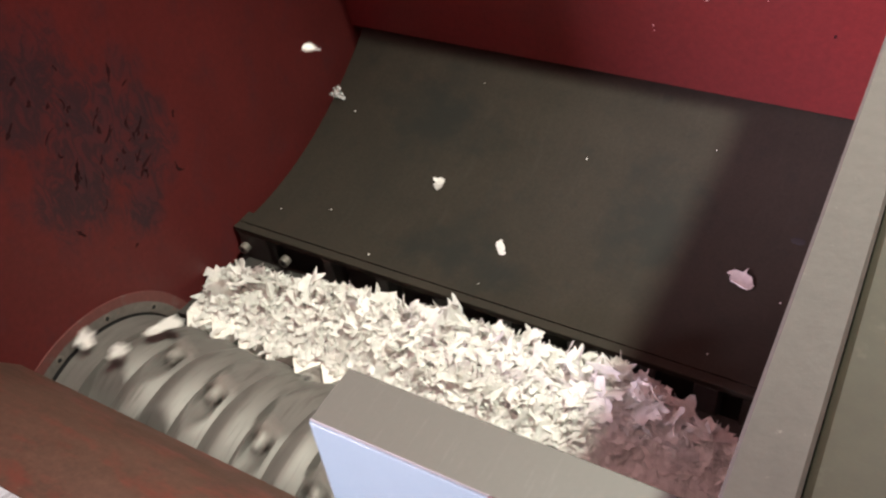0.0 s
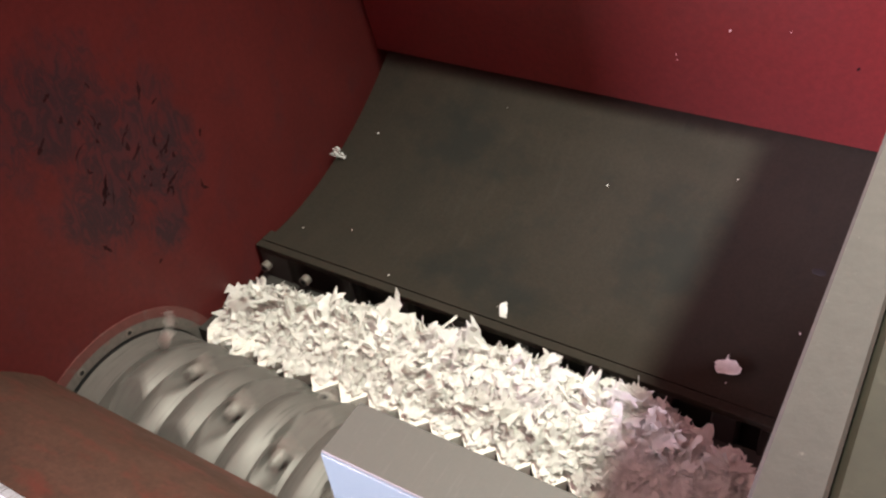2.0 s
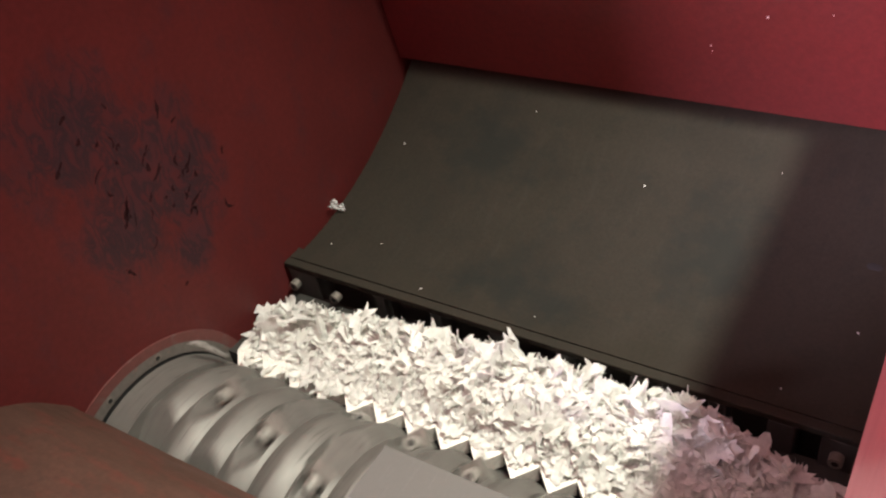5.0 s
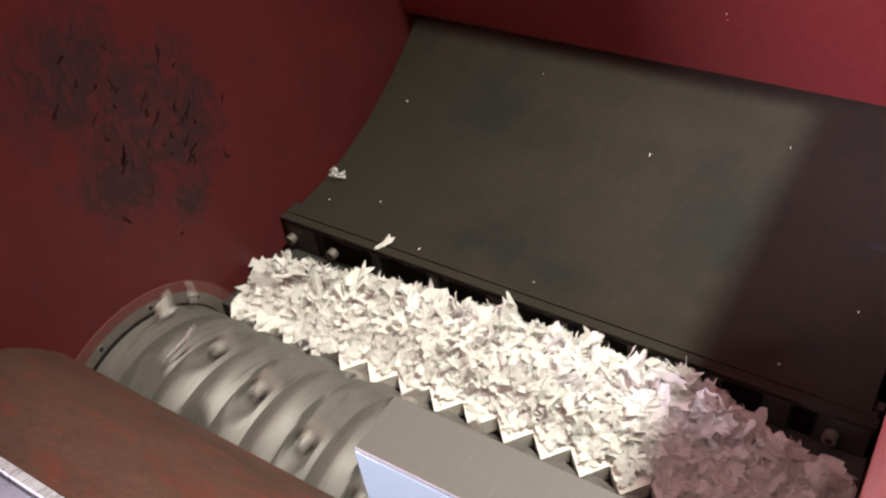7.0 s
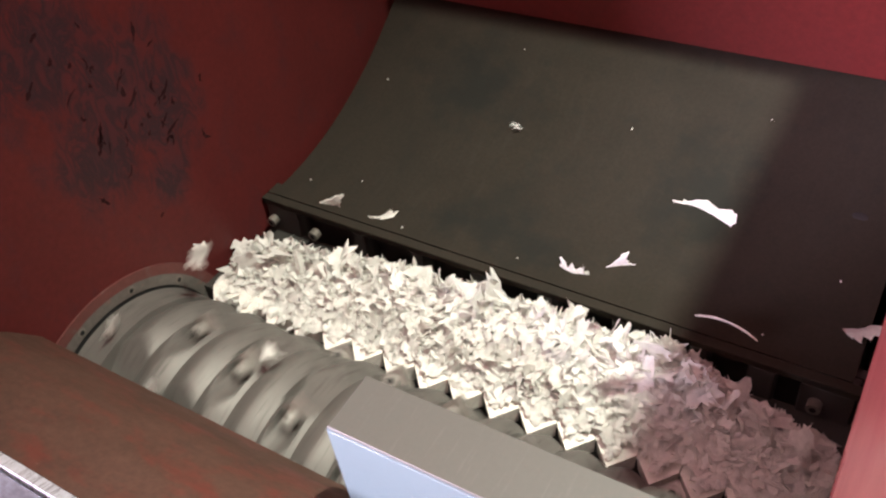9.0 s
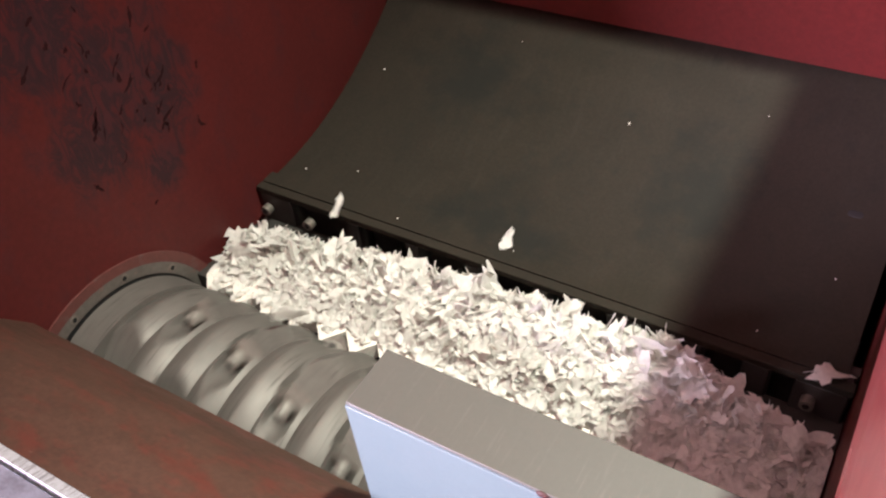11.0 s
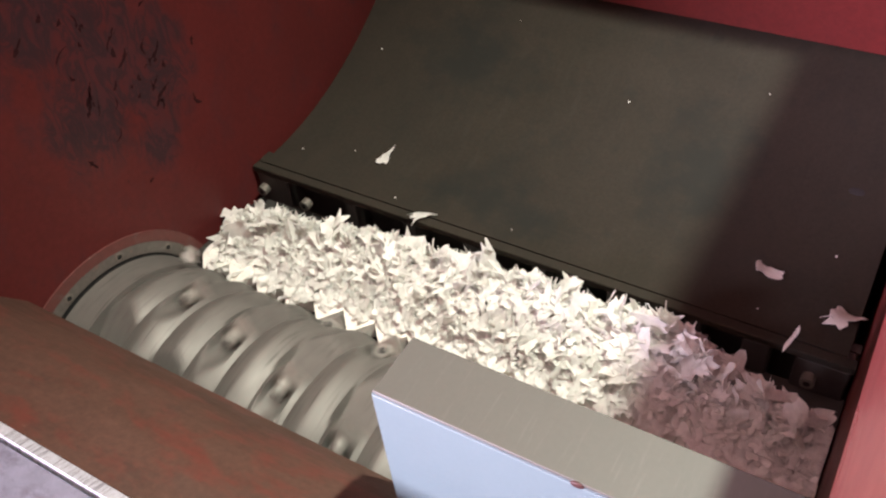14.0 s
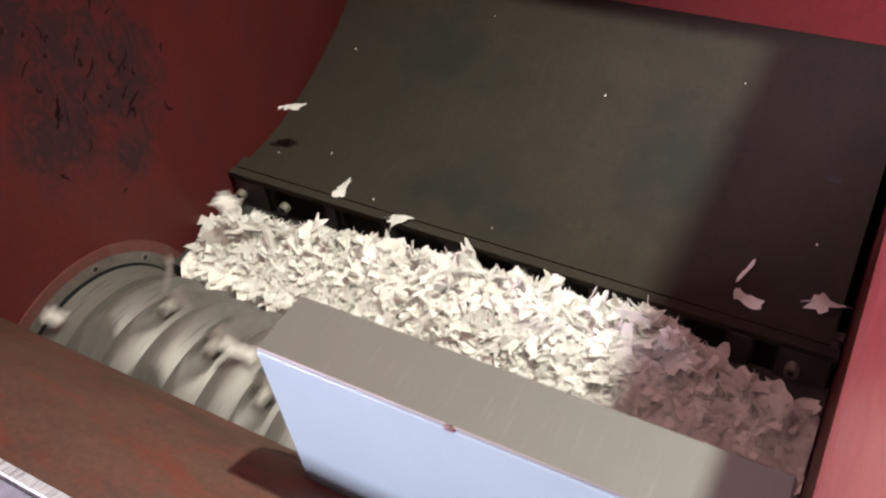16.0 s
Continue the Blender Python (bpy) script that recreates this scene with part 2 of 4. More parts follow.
def scuffed_red():
    """Red paint with a smudged patch of dark rub marks."""
    mat, tree, bsdf = nodes_of("red_paint_scuffed")
    broad = noise_node(tree, 6.0, 5.0, 0.6)
    fine = noise_node(tree, 110, 6.0, 0.7)
    tone = ramp(tree, broad.outputs["Fac"], [(0.3, RED), (0.7, RED_DARK)])
    speck = ramp(tree, fine.outputs["Fac"], [(0.3, grey(0.75)), (0.7, grey(1.12))])
    colour = mixed(tree, 0.7, tone.outputs["Color"], speck.outputs["Color"], "MULTIPLY")
    total = patches(tree, ((0.09, 0.57, 0.16, 0.13), (0.18, 0.47, 0.17, 0.14), (0.23, 0.38, 0.11, 0.11), (0.12, 0.40, 0.12, 0.12), (0.2, 0.3, 0.07, 0.07), (0.27, 0.44, 0.06, 0.06)), (1, 2))
    haze = noise_node(tree, 16.0, 8.0, 0.7, (1, 1.2, 0.7), (0.6, 0, 0))
    mask = ramp(tree, summed(tree, total, haze.outputs["Fac"], 0.34), [(0.52, grey(0.0)), (0.82, grey(0.62))])
    colour = mixed(tree, mask.outputs["Color"], colour, (0.042, 0.0205, 0.025))
    # smeared, curling rub strokes
    rub = noise_node(tree, 24.0, 6.0, 0.62, (1, 1.3, 0.62), (0.6, 0, 0))
    rub.inputs["Distortion"].default_value = 1.1
    stroke = ramp(tree, rub.outputs["Fac"], [(0.44, grey(0.0)), (0.49, grey(1.0)), (0.52, grey(0.9)), (0.58, grey(0.0))])
    where = ramp(tree, summed(tree, total, haze.outputs["Fac"], 0.6), [(0.62, grey(0.0)), (0.86, grey(0.85))])
    both = tree.nodes.new("ShaderNodeMath")
    both.operation = "MULTIPLY"
    link(tree, stroke.outputs["Color"], both.inputs[0])
    link(tree, where.outputs["Color"], both.inputs[1])
    colour = mixed(tree, both.outputs[0], colour, (0.021, 0.0145, 0.018))
    dots = noise_node(tree, 75.0, 3.0, 0.5)
    mask = ramp(tree, dots.outputs["Fac"], [(0.735, grey(0.0)), (0.76, grey(0.8))])
    colour = mixed(tree, mask.outputs["Color"], colour, (0.025, 0.014, 0.014))
    link(tree, colour, bsdf.inputs["Base Color"])
    bsdf.inputs["Roughness"].default_value = 0.5
    bsdf.inputs["Specular IOR Level"].default_value = 0.22
    bump(tree, bsdf, fine.outputs["Fac"], 0.2, 0.0007)
    return mat


mat_red_scuffed = scuffed_red()


# ---- mesh helpers ----
def mesh_of(name, bm, mat, smooth=False):
    me = bpy.data.meshes.new(name)
    bmesh.ops.recalc_face_normals(bm, faces=bm.faces)
    bm.to_mesh(me)
    bm.free()
    me.materials.append(mat)
    if smooth:
        for p in me.polygons:
            p.use_smooth = True
    return me


def part(name, bm, mat, parent=None, label="", smooth=False):
    ob = new(name, mesh_of(name, bm, mat, smooth))
    ob.parent = parent
    if label:
        ob["label"] = label
    return ob


def empty(name):
    return new(name)


def box(bm, x0, x1, y0, y1, z0, z1, bevel=0.0, segments=1):
    made = bmesh.ops.create_cube(bm, size=1.0)["verts"]
    for v in made:
        v.co = Vector(((x0 + x1) / 2 + v.co.x * (x1 - x0), (y0 + y1) / 2 + v.co.y * (y1 - y0), (z0 + z1) / 2 + v.co.z * (z1 - z0)))
    if bevel:
        edges = list({e for v in made for e in v.link_edges})
        bmesh.ops.bevel(bm, geom=edges, offset=bevel, segments=segments, profile=0.5, affect="EDGES")
    return bm


def new_box(*a, **k):
    return box(bmesh.new(), *a, **k)


def prism(profile, x0, x1, bm=None):
    """A closed (y, z) outline drawn out along x."""
    bm = bm or bmesh.new()
    a = [bm.verts.new((x0, y, z)) for y, z in profile]
    b = [bm.verts.new((x1, y, z)) for y, z in profile]
    n = len(profile)
    for i in range(n):
        bm.faces.new((a[i], a[(i + 1) % n], b[(i + 1) % n], b[i]))
    bm.faces.new(a)
    bm.faces.new(b[::-1])
    return bm


def annulus(r0, r1, x0, x1, steps=96):
    bm = bmesh.new()
    rings = []
    for x, r in ((x0, r0), (x1, r0), (x1, r1), (x0, r1)):
        rings.append([bm.verts.new((x, r * math.cos(2 * math.pi * i / steps), r * math.sin(2 * math.pi * i / steps))) for i in range(steps)])
    for k in range(4):
        a, b = rings[k], rings[(k + 1) % 4]
        for i in range(steps):
            j = (i + 1) % steps
            bm.faces.new((a[i], a[j], b[j], b[i]))
    return bm


def rod(bm, m, r, h, steps=16, r2=None):
    """A round bar of height h from the origin of m along its z."""
    a = [bm.verts.new(m @ Vector((r * math.cos(2 * math.pi * i / steps), r * math.sin(2 * math.pi * i / steps), 0))) for i in range(steps)]
    q = r if r2 is None else r2
    b = [bm.verts.new(m @ Vector((q * math.cos(2 * math.pi * i / steps), q * math.sin(2 * math.pi * i / steps), h))) for i in range(steps)]
    for i in range(steps):
        j = (i + 1) % steps
        bm.faces.new((a[i], a[j], b[j], b[i]))
    bm.faces.new(a[::-1])
    bm.faces.new(b)
    return bm


def structure(name, bm, mat, label, smooth=False):
    return tagged(part(name, bm, mat, None, "", smooth), label, "wall" if "wall" in name else name.split("_")[0], kind="structure")


WIDTH = 1.0            # inside of the cutting chamber, along the rotor
AXIS_FLOOR = -1.25     # hall floor below the rotor axis

# ---- the unseen hall, added to close the place and bounce warm fill ----
structure("floor", new_box(-3.2, 4.2, -3.2, 3.2, AXIS_FLOOR - 0.1, AXIS_FLOOR), mat_concrete, "grey concrete floor of the workshop hall")
structure("ceiling", new_box(-3.2, 4.2, -3.2, 3.2, 3.0, 3.1), mat_plaster, "unseen warm brown ceiling added to bounce fill light")
structure("wall_north", new_box(-3.2, 4.2, 3.0, 3.2, AXIS_FLOOR, 3.0), mat_plaster, "unseen warm brown hall wall added to bounce fill light")
structure("wall_east", new_box(4.0, 4.2, -3.0, 3.0, AXIS_FLOOR, 3.0), mat_plaster, "unseen warm brown hall wall added to bounce fill light")
structure("wall_west", new_box(-3.2, -3.0, -3.0, 3.0, AXIS_FLOOR, 3.0), mat_plaster, "unseen warm brown hall wall added to bounce fill light")
bm = new_box(-3.2, -2.0, -3.2, -3.0, AXIS_FLOOR, 3.0)
box(bm, -0.70, 4.2, -3.2, -3.0, AXIS_FLOOR, 3.0)
box(bm, -2.0, -0.70, -3.2, -3.0, AXIS_FLOOR, 0.65)
box(bm, -2.0, -0.70, -3.2, -3.0, 1.65, 3.0)
structure("wall_south", bm, mat_plaster, "unseen warm brown wall with a window opening, bouncing fill light")
window = tagged(empty("window_1"), "plain metal framed daylight window of the hall", "window", kind="structure")
for x0, x1, z0, z1 in ((-2.0, -1.95, 0.65, 1.65), (-0.75, -0.70, 0.65, 1.65), (-1.95, -0.75, 0.65, 0.70), (-1.95, -0.75, 1.60, 1.65)):
    part("window_frame", new_box(x0, x1, -3.16, -3.08, z0, z1, bevel=0.004), mat_shelf, window)

work_lamp = tagged(empty("work_lamp"), "hanging round workshop lamp with a metal shade", "lamp")
bm = bmesh.new()
aim = look(LAMP, (0.70, 0.26, 0.12))
rod(bm, aim @ pose(0, 0, 0.16), 0.06, -0.12, 24, 0.13)
part("shade", bm, mat_shelf, work_lamp)
bm = bmesh.new()
rod(bm, Matrix.Translation((aim @ Vector((0, 0, 0.15)))), 0.008, 3.0 - (aim @ Vector((0, 0, 0.15))).z, 8)
part("cord", bm, mat_dark, work_lamp)

# ---- the shredder's housing ----
WALL_TOP = 1.15
structure("wall_left", new_box(-0.03, 0.0, -0.62, 1.02, -0.32, WALL_TOP), mat_red_scuffed, "dark red painted steel end wall, scuffed black")
structure("wall_back", prism([(0.810, 0.305), (0.7073, 0.86), (0.7233, 0.86), (0.826, 0.305)], 0.0, 1.6), mat_red_back, "red painted steel back wall leaning inwards")
# Flange added out of view; its edge shadows the ram's upper strip.
structure("trim_back", new_box(0.0, 1.6, 0.690, 0.740, 0.8605, 0.872, bevel=0.002), mat_red_back, "unseen red flange added to shade the top of the ram")
structure("wall_back_base", new_box(0.0, 1.6, 0.875, 0.895, -0.32, 0.60), mat_ram, "dark steel wall behind the ram gap")
bend = []
for i in range(13):
    f = i / 12
    bend.append(((1 - f) ** 2 * -0.112 - 2 * f * (1 - f) * 0.152 - f * f * 0.225, (1 - f) ** 2 * 0.2567 + 2 * f * (1 - f) * 0.3135 + f * f * 0.3394))
inner = [(y - 0.006, z - 0.010) for y, z in reversed(bend)]
structure("wall_front", prism([(-0.091, 0.228)] + bend + [(-0.276, 0.358), (-0.280, 0.347)] + inner + [(-0.101, 0.221)], 0.0, WIDTH), mat_lip, "worn brownish red slanted front plate")
structure("wall_front_base", prism([(-0.215, 0.314), (-0.240, 0.326), (-0.240, -0.32), (-0.215, -0.32)], 0.0, WIDTH), mat_dark, "dark steel apron below the front plate")
structure("trim_front", prism([(-0.2765, 0.3582), (-0.288, 0.3624), (-0.292, 0.3514), (-0.2805, 0.3472)], 0.0, WIDTH), mat_silver, "bright bare metal edge along the front plate")
structure("shelf_front", new_box(0.0, WIDTH, -0.62, -0.2935, 0.325, 0.3605, bevel=0.001), mat_shelf, "galvanised sheet metal shelf before the hopper")
structure("wall_right_base", new_box(WIDTH, 1.03, -0.24, 0.90, -0.32, 0.60), mat_red, "red painted steel end wall in deep shade")
bm = bmesh.new()
lean_out = [(0.992, 0.600), (0.9865, 0.606), (0.9852, 0.616), (0.9862, 0.64), (0.9855, 0.70), (0.9895, 0.77), (0.9965, 0.85), (1.001, 0.925), (1.0175, 0.925), (1.0175, 0.600)]
near = [bm.verts.new((x, -0.62, z)) for x, z in lean_out]
far = [bm.verts.new((x, 0.70, z)) for x, z in lean_out]
for i in range(len(lean_out)):
    j = (i + 1) % len(lean_out)
    bm.faces.new((near[i], near[j], far[j], far[i]))
bm.faces.new(near)
bm.faces.new(far[::-1])
structure("wall_right", bm, painted("glossy_red_paint", (0.17, 0.030, 0.030), (0.14, 0.025, 0.026), 0.3, gloss=0.8), "red painted upper hopper wall with rounded edges")
structure("trim_right", new_box(0.9995, 1.018, -0.62, 0.70, 0.9252, 0.9335, bevel=0.0012), mat_edge, "dusty bare grey top edge of the hopper wall")
# Unseen panel, added to set the lamp's shadow edge on ram and heap.
structure("wall_right_collar", new_box(1.003, 1.018, 0.22, 0.70, 0.9338, 1.305), mat_red_back, "unseen red panel added to cast the hopper's shade edge")
structure("housing_right", new_box(1.0185, 1.60, -0.62, 0.70, 0.55, 0.9325, bevel=0.002), mat_body, "olive grey machine housing beside the hopper")
structure("chamber_floor", new_box(0.0, WIDTH, -0.24, 0.90, -0.34, -0.32), mat_dark, "dark steel floor of the cutting chamber")

# fine dark rub marks on the left wall
rng = random.Random(4)
bm = bmesh.new()
for i in range(46):
    c = rng.choice(((0.20, 0.46, 0.075), (0.24, 0.37, 0.05), (0.10, 0.55, 0.08), (0.13, 0.40, 0.06), (0.2, 0.4, 0.14)))
    y, z = rng.gauss(c[0], c[2] * 0.55), rng.gauss(c[1], c[2] * 0.6)
    length, wide, a = rng.uniform(0.010, 0.030) * rng.choice((0.5, 1, 1)), rng.uniform(0.0012, 0.0042), radians(rng.gauss(62, 28))
    d, n = Vector((0, math.cos(a), math.sin(a))), Vector((0, -math.sin(a), math.cos(a)))
    pts = []
    k = 7
    for j in range(k):
        f = j / (k - 1)
        pts.append((f - 0.5, wide * min(1.0, math.sin(math.pi * min(0.94, f + 0.06)) * 1.6) * rng.uniform(0.35, 1.1)))
    bend = rng.uniform(-0.25, 0.25) * length
    top = [Vector((0.0006, y, z)) + d * (f * length) + n * (w + bend * 4 * f * f) for f, w in pts]
    low = [Vector((0.0006, y, z)) + d * (f * length) + n * (-w + bend * 4 * f * f) for f, w in pts]
    tv, lv = [bm.verts.new(p) for p in top], [bm.verts.new(p) for p in low]
    for j in range(k - 1):
        bm.faces.new((tv[j], lv[j], lv[j + 1], tv[j + 1]))
marks = part("scuff_marks", bm, mat_scuff, bpy.data.objects["wall_left"], "short black rub marks")
tagged(marks, kind="stuff")

# seal ring round the rotor's end
ring = tagged(empty("seal_ring"), "bolted steel seal ring with faded red rim on the end wall", "ring")
part("rim", annulus(0.199, 0.2165, 0.0002, 0.003), mat_ring_red, ring, "faded red painted rim")
part("flange", annulus(0.1795, 0.1988, 0.0002, 0.0026), mat_ring, ring, "grey machined flange")
part("gap", annulus(0.160, 0.1794, 0.0002, 0.0008), mat_black, ring, "black gap round the shaft")
for a in range(12):
    ang = radians(102.5 + a * 30)
    m = Matrix.Translation((0.0024, 0.1890 * math.cos(ang), 0.1890 * math.sin(ang))) @ pose(0, 0, 0, 0, 90, 0)
    bm = rod(bmesh.new(), m, 0.0072, 0.0008, 18, 0.0068)
    screw = part("screw", bm, mat_bolt, ring)
    bm = rod(bmesh.new(), m @ pose(0, 0, 0.0008), 0.0042, 0.0005, 6)
    part("socket", bm, mat_black, screw)

# ---- the ram ----
ram = tagged(empty("ram"), "grey olive curved pusher ram with a bolted lower edge", "ram")
ys = [0.3725 + (0.842 - 0.3725) * i / 40 for i in range(41)]


def ram_z(y):
    return 0.135 + max(0.0, y - 0.40) ** 2 / 1.12


outline = [(y, ram_z(y)) for y in ys] + [(y, ram_z(y) - 0.010) for y in reversed(ys)]
part("face_plate", prism(outline, 0.016, 0.984), mat_ram, ram, "curved grey face plate", smooth=False)
part("edge_strip", new_box(0.003, 0.997, 0.3545, 0.3712, 0.1225, 0.1345, bevel=0.001), mat_ram, ram, "grey wear strip")
part("ledge", new_box(0.003, 0.0158, 0.3722, 0.40, 0.1235, 0.1345, bevel=0.001), mat_ram, ram)
part("back_plate", new_box(0.003, 0.997, 0.395, 0.41, -0.28, 0.122), mat_dark, ram, "dark recessed front below the edge")
for i, (x0, x1) in enumerate(((0.006, 0.072), (0.196, 0.217), (0.31, 0.334), (0.425, 0.45), (0.54, 0.565), (0.66, 0.69), (0.775, 0.80), (0.856, 0.893), (0.925, 0.994))):
    part("rib", new_box(x0, x1, 0.3562, 0.3945, -0.02, 0.1220, bevel=0.002), mat_rib, ram, "steel rib toned dark for shade")
for x in (0.022, 0.948, 0.115):
    m = Matrix.Translation((x, 0.3555, 0.092)) @ pose(0, 0, 0, 90, 0, 0)
    bm = rod(bmesh.new(), m, 0.0095, 0.014, 20)
    bolt = part("bolt", bm, mat_bolt, ram, "grey socket head bolt")
    bm = rod(bmesh.new(), m @ pose(0, 0, 0.014), 0.005, 0.0006, 6)
    part("socket", bm, mat_black, bolt)

# ---- the bed with its zigzag knives ----
PITCH, FIRST = 0.0571, 0.0
bed = tagged(empty("knife_bed"), "steel bed bar with a row of pointed counter knives dusted white", "bed")
part("bar", prism([(0.178, 0.078), (0.362, 0.062), (0.362, 0.02), (0.178, 0.02)], 0.002, 0.998), mat_rib, bed, "dark steel bar")
GROOVES = [0.342 + PITCH * (k - 5) for k in range(17)]
GROOVES = [x for x in GROOVES if 0.03 < x < 0.98]
tooth_mesh = None
for x in GROOVES:
    if tooth_mesh is None:
        bm = bmesh.new()
        h = PITCH / 2 - 0.0006
        out = [(0, 0.146), (h, 0.1775), (h, 0.1995), (-h, 0.1995), (-h, 0.1775)]
        lean = 0.10
        a = [bm.verts.new((u, v, 0.0865 + (v - 0.146) * lean)) for u, v in out]
        b = [bm.verts.new((u * 0.98, v + 0.002, 0.058)) for u, v in out]
        for i in range(5):
            bm.faces.new((a[i], a[(i + 1) % 5], b[(i + 1) % 5], b[i]))
        bm.faces.new(a)
        bm.faces.new(b[::-1])
        tooth_mesh = mesh_of("counter_knife", bm, mat_tooth)
    ob = new("counter_knife", tooth_mesh)
    ob.location = (x, 0, 0)
    ob.parent = bed

# ---- the rotor ----
R_VALLEY, R_PEAK, R_DRUM = 0.1675, 0.1795, 0.1765
rotor = tagged(empty("rotor"), "spinning grey steel shredder rotor with pointed ridges and knives", "rotor")
PEAKS = [x + PITCH / 2 for x in GROOVES if x + PITCH / 2 < 0.97]
PEAKS = [GROOVES[0] - PITCH / 2] + PEAKS if GROOVES[0] - PITCH / 2 > 0.05 else PEAKS
KNIFE_ANGLES = {}
for i, x in enumerate(PEAKS):
    KNIFE_ANGLES[i] = [((i % 2) * 60 + i * 6 + a) % 360 for a in (0, 120, 240)]


def ridge_radius(x, ang):
    r = R_DRUM if x > 0.007 else 0.1745
    if PEAKS[0] - PITCH / 2 <= x <= PEAKS[-1] + PITCH / 2:
        i = min(range(len(PEAKS)), key=lambda k: abs(PEAKS[k] - x))
        f = min(1.0, abs(PEAKS[i] - x) / (PITCH / 2))
        r = R_PEAK + (R_VALLEY - R_PEAK) * f ** 1.5
        aside = abs(PEAKS[i] - x)
        for k in KNIFE_ANGLES[i]:
            ahead = (k - ang + 180) % 360 - 180
            if 0 < ahead < 30:
                # chip pocket before the cutting face
                r = min(r, 0.150 + 0.029 * (ahead / 30) ** 2)
            elif -5.5 < ahead <= 0:
                # shoulder of the holder
                r = max(r, 0.1925 - 0.95 * aside)
            elif -27 < ahead <= -5.5 and aside < 0.0205:
                # hollow behind it, for the screw
                r = min(r, 0.150 + 0.028 * ((-ahead - 5.5) / 21.5) ** 1.5 + 0.010 * (aside / 0.0205) ** 2)
    return r


xs = [0.006, 0.0075, 0.02]
step = PITCH / 16
x = PEAKS[0] - PITCH / 2
xs.append(x - 0.0008)
while x < PEAKS[-1] + PITCH / 2 + 1e-6:
    xs.append(x)
    x += step
xs += [xs[-1] + 0.0008, 0.9985]
STEPS = 180
verts, faces = [], []
for x in xs:
    for s in range(STEPS):
        a = 360 * s / STEPS
        r = ridge_radius(x, a)
        verts.append((x, r * math.cos(radians(a)), r * math.sin(radians(a))))
for k in range(len(xs) - 1):
    for s in range(STEPS):
        t = (s + 1) % STEPS
        faces.append((k * STEPS + s, k * STEPS + t, (k + 1) * STEPS + t, (k + 1) * STEPS + s))
faces.append(tuple(range(STEPS))[::-1])
faces.append(tuple(range((len(xs) - 1) * STEPS, len(xs) * STEPS)))
me = bpy.data.meshes.new("drum")
me.from_pydata(verts, [], faces)
me.materials.append(mat_rotor)
drum = new("drum", me)
drum.parent = rotor

# a diamond knife: local x along the axis, z outwards, cutting side towards +y
bm = bmesh.new()
q = 0.0262
front = [bm.verts.new((u, 0.004, v)) for u, v in ((0, q), (q, 0), (0, -q), (-q, 0))]
dish = [bm.verts.new((u * 0.62, -0.001, v * 0.62)) for u, v in ((0, q), (q, 0), (0, -q), (-q, 0))]
back = [bm.verts.new((u * 0.9, -0.014, v * 0.9)) for u, v in ((0, q), (q, 0), (0, -q), (-q, 0))]
for i in range(4):
    j = (i + 1) % 4
    bm.faces.new((front[i], front[j], dish[j], dish[i]))
    bm.faces.new((front[i], back[i], back[j], front[j]))
bm.faces.new(dish)
bm.faces.new(back[::-1])
knife_mesh = mesh_of("knife", bm, mat_knife)
screw_mesh = mesh_of("screw", rod(bmesh.new(), pose(0, -0.014, 0, 90, 0, 0), 0.0105, 0.013, 18, 0.0098), mat_screw)
socket_mesh = mesh_of("socket", rod(bmesh.new(), pose(0, -0.0268, 0, 90, 0, 0), 0.0056, 0.0009, 6), mat_black)
for i, x in enumerate(PEAKS):
    for k in KNIFE_ANGLES[i]:
        ob = new("knife", knife_mesh)
        ob.parent = rotor
        # outward z at angle k; the cutting side looks towards falling angles
        ob.matrix_local = pose(0, 0, 0, k - 90, 0, 0) @ Matrix.Translation((x, 0, 0.1685))
        s = new("screw", screw_mesh)
        s.parent = ob
        c = new("socket", socket_mesh)
        c.parent = s

# ---- the standing block of plastic ----
block = tagged(empty("plastic_block"), "pale grey plastic block with glossy sides dancing on the rotor", "block")
LENGTH, THICK, TALL = 0.43, 0.068, 0.24
bm = bmesh.new()
out = [(0, 0), (THICK, 0), (THICK, -TALL), (0.5 * THICK, -TALL - 0.01), (0, -TALL + 0.02)]
prism(out, 0, LENGTH, bm)
bmesh.ops.bevel(bm, geom=list(bm.edges), offset=0.0022, segments=2, profile=0.5, affect="EDGES")
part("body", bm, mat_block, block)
# Thin slab that carries the darker tone of the shaded top.
part("top_shade_slab", new_box(0.0012, LENGTH - 0.0012, 0.0012, THICK - 0.0012, 0.0002, 0.0032, bevel=0.001), mat_block_top, block, "top face toned dark grey for shade")
bm = bmesh.new()
bmesh.ops.create_icosphere(bm, subdivisions=2, radius=1.0, matrix=Matrix.Translation((0.188, 0.0012, 0.0)) @ Matrix.Diagonal((0.006, 0.0022, 0.0035, 1)))
part("stain", bm, mat_smear, block, "small dark red smear")


